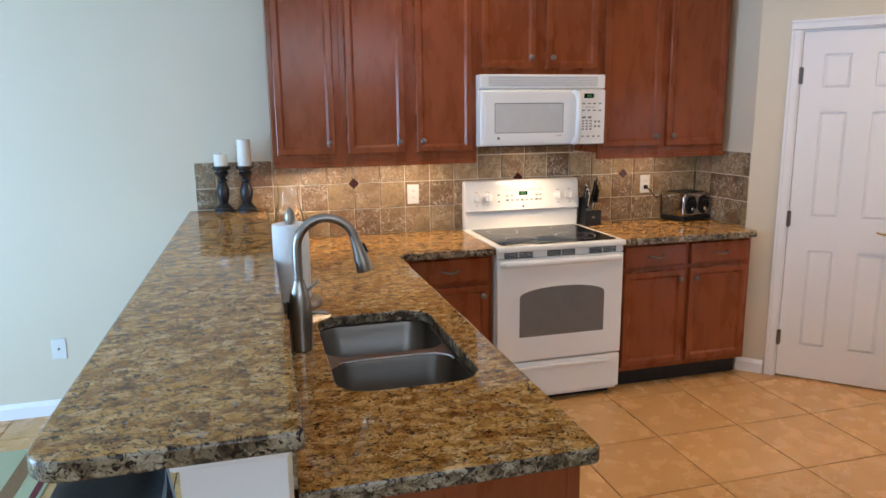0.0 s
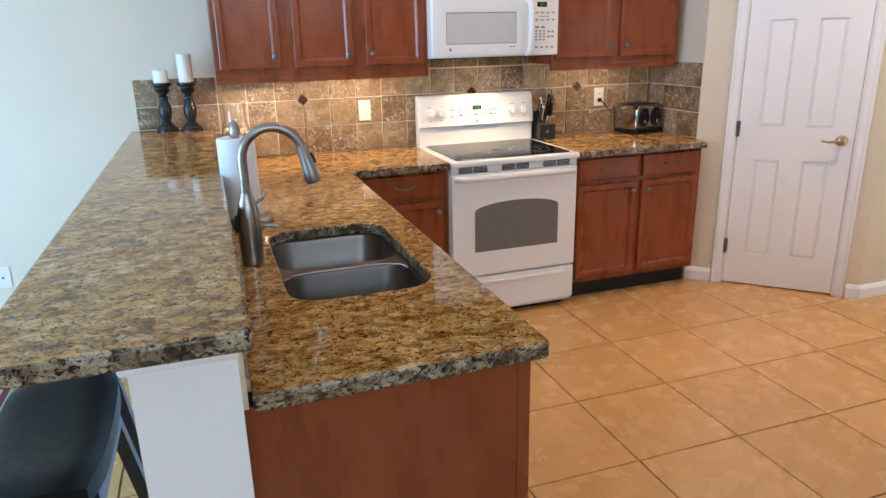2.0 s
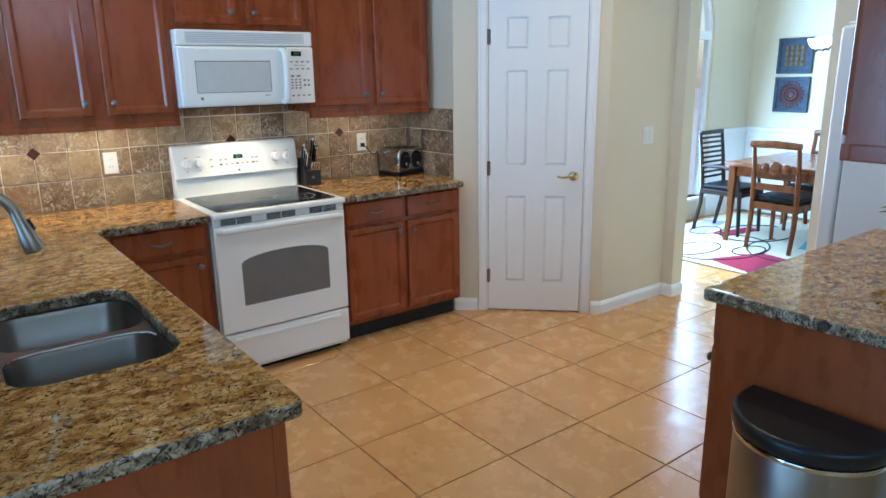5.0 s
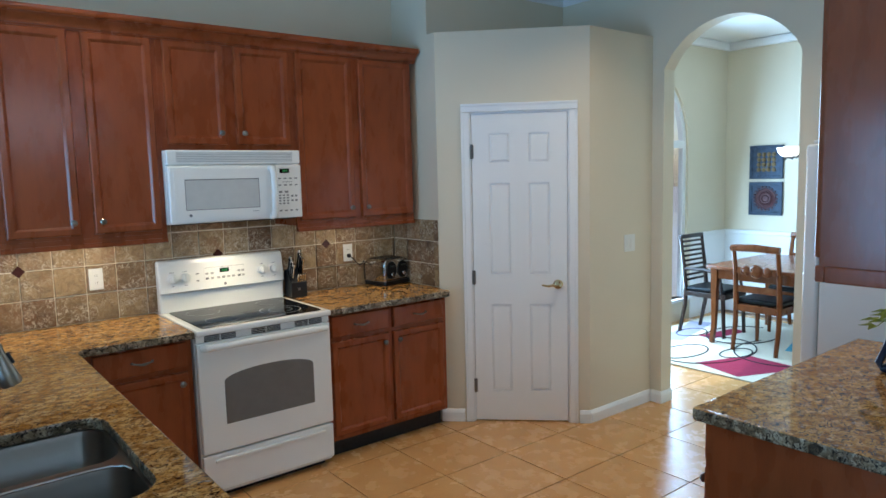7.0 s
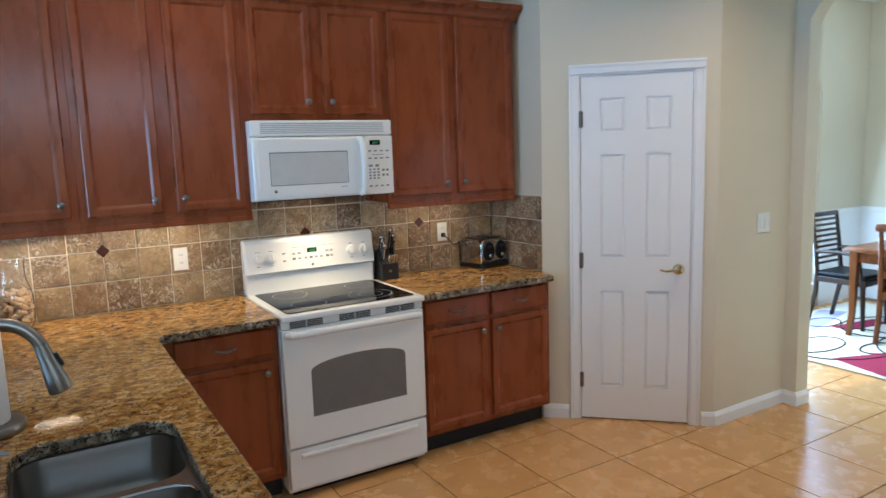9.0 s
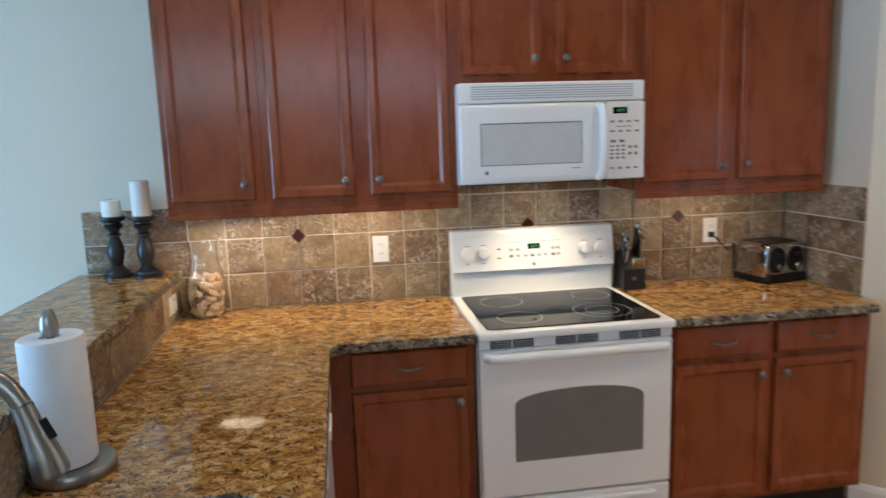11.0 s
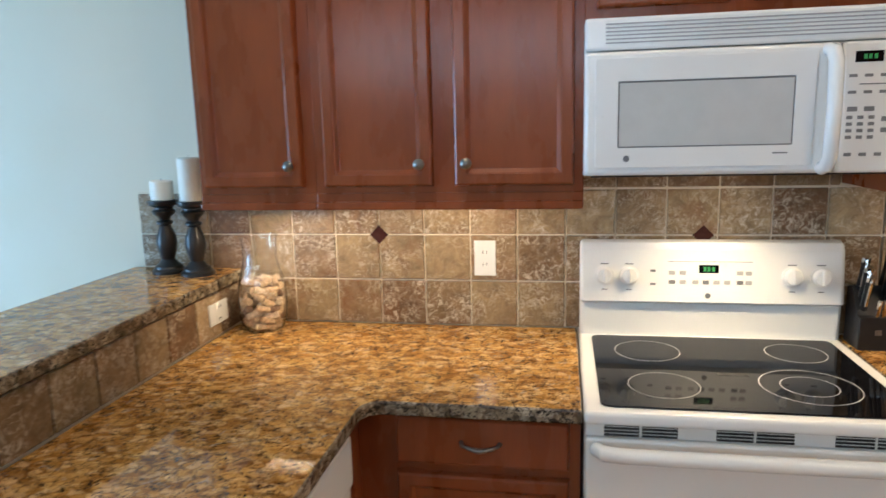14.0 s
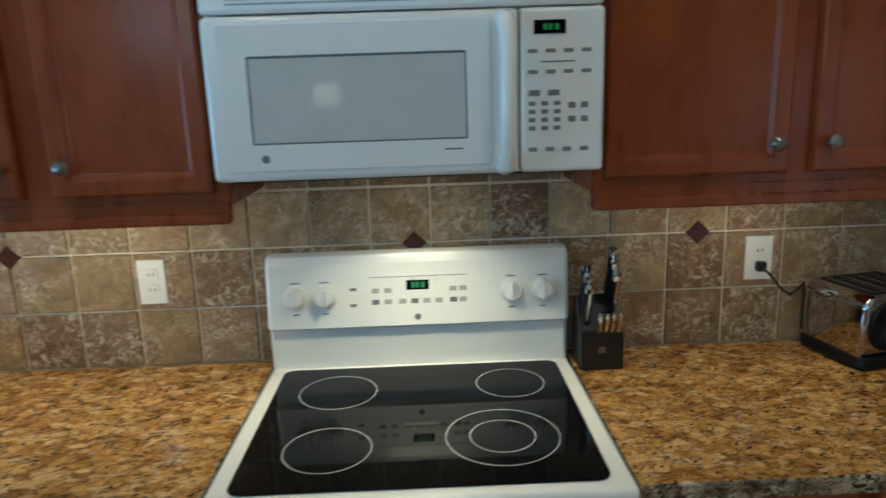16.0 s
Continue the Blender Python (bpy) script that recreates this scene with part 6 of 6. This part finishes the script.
# ---- splash tiles and floor tiles ----
def tile_mesh(name, w, d, h, bev, mat):
    bm = box(-w / 2, w / 2, -d / 2, d / 2, -h / 2, h / 2, bev, 1)
    me = bpy.data.meshes.new(name)
    bm.to_mesh(me)
    bm.free()
    me.materials.append(mat)
    return me


def place_tile(name, me, parent, m, label=""):
    ob = new(name, me)
    ob.parent = parent
    ob.matrix_parent_inverse = root_matrix(parent).inverted()
    ob.matrix_basis = m
    return tagged(ob, label)


TS = 0.1525
rng = random.Random(5)
TILE_SETS = {}


def splash_tile(w, h):
    key = (round(w, 4), round(h, 4))
    if key not in TILE_SETS:
        TILE_SETS[key] = tile_mesh("splash_tile", w - 0.0055, 0.010, h - 0.0055, 0.0022, TRAVERTINE)
    return TILE_SETS[key]


splash = thing("backsplash", (0, 0, CT), "tumbled brown travertine tile backsplash with dark red diamonds", "backsplash", kind="structure")
part("grout", box(-1.525, SIDE_X - 0.004, 0.0, 0.0078, CT - 0.03, 1.366), WALL_GROUT, splash)
rows = [(CT, CT + TS), (CT + TS, CT + 2 * TS), (CT + 2 * TS, 1.364)]
for z0, z1 in rows:
    x = -0.65 - 6 * TS
    while x < SIDE_X - 0.01:
        a, b = max(x, -1.523), min(x + TS, SIDE_X - 0.006)
        if b - a > 0.02:
            lo = z0
            if b < -1.14:
                lo = max(z0, 1.102)
            if z1 - lo > 0.02:
                place_tile("tile", splash_tile(b - a, z1 - lo), splash, Matrix.Translation(((a + b) / 2, -0.0015 + rng.uniform(-0.0008, 0.0008), (lo + z1) / 2)) @ pose(0, 0, 0, rng.uniform(-0.3, 0.3), 0, rng.uniform(-0.3, 0.3)))
        x += TS
part("grout", box(0.004, 0.756, 0.0, 0.0078, 1.366, 1.44), WALL_GROUT, splash)
for k in range(6):
    a, b = max(-0.65 + (4 + k) * TS, 0.006), min(-0.65 + (5 + k) * TS, 0.754)
    if b - a > 0.02:
        place_tile("tile", splash_tile(b - a, 0.074), splash, Matrix.Translation(((a + b) / 2, -0.0015, 1.403)))
dia = tile_mesh("diamond_tile", 0.044, 0.010, 0.044, 0.001, DIAMOND)
for dx in (-0.65, 0.375, 1.105):
    place_tile("diamond_tile", dia, splash, Matrix.Translation((dx, -0.0042, CT + 2 * TS)) @ pose(0, 0, 0, 0, 45, 0), "dark red diamond accent tile")
side_splash = thing("side_backsplash", (SIDE_X, -0.25, CT), "tumbled travertine tiles on the short side wall", "backsplash", kind="structure")
part("grout", box(SIDE_X - 0.003, SIDE_X - 0.0005, CORNER_Y + 0.002, -0.004, CT, 1.366), WALL_GROUT, side_splash)
for z0, z1 in rows:
    y = -0.008
    while y > CORNER_Y + 0.01:
        b = max(y - TS, CORNER_Y + 0.002)
        if y - b > 0.02:
            place_tile("tile", splash_tile(y - b, z1 - z0), side_splash, Matrix.Translation((SIDE_X - 0.0045, (y + b) / 2, (z0 + z1) / 2)) @ pose(0, 0, 0, 0, 0, 90))
        y -= TS
bar_splash = thing("bar_backsplash", (PX0, -1.4, CT), "single row of travertine tiles under the raised bar", "backsplash", kind="structure")
part("grout", box(PX0 - 0.006, PX0 + 0.004, -2.77, -0.004, CT - 0.03, 1.062), WALL_GROUT, bar_splash)
y = -0.012
while y > -2.76:
    b = max(y - TS, -2.768)
    place_tile("tile", splash_tile(y - b, 0.146), bar_splash, Matrix.Translation((PX0 + 0.0075, (y + b) / 2, CT + 0.0735)) @ pose(0, 0, 0, 0, 0, 90))
    y -= TS

FS = 0.463
FX, FY = 0.683, -2.11
floor_ob = bpy.data.objects["floor"]
ft = tile_mesh("floor_tile", FS - 0.0055, FS - 0.0055, 0.012, 0.0015, FLOOR_TILE)
far_bm = bmesh.new()
near = []
for i in range(-12, 14):
    for j in range(-12, 6):
        cx, cy = FX + (i + 0.5) * FS, FY + (j + 0.5) * FS
        if cx - FS / 2 < W - 0.3 or cx + FS / 2 > E + 0.3 or cy - FS / 2 < S - 0.3 or cy + FS / 2 > N + 0.35:
            continue
        if -1.2 < cx < 4.2 and cy > -4.4:
            near.append((cx, cy))
        else:
            bx(far_bm, cx - FS / 2 + 0.0035, cx + FS / 2 - 0.0035, cy - FS / 2 + 0.0035, cy + FS / 2 - 0.0035, -0.012, 0.0)
for cx, cy in near:
    place_tile("floor_tile", ft, floor_ob, Matrix.Translation((cx, cy, -0.006 + rng.uniform(-0.0004, 0.0003))) @ pose(0, 0, 0, 0, 0, 90 * rng.randrange(4)))
tagged(part("far_floor_tiles", far_bm, FLOOR_TILE, floor_ob), kind="stuff")
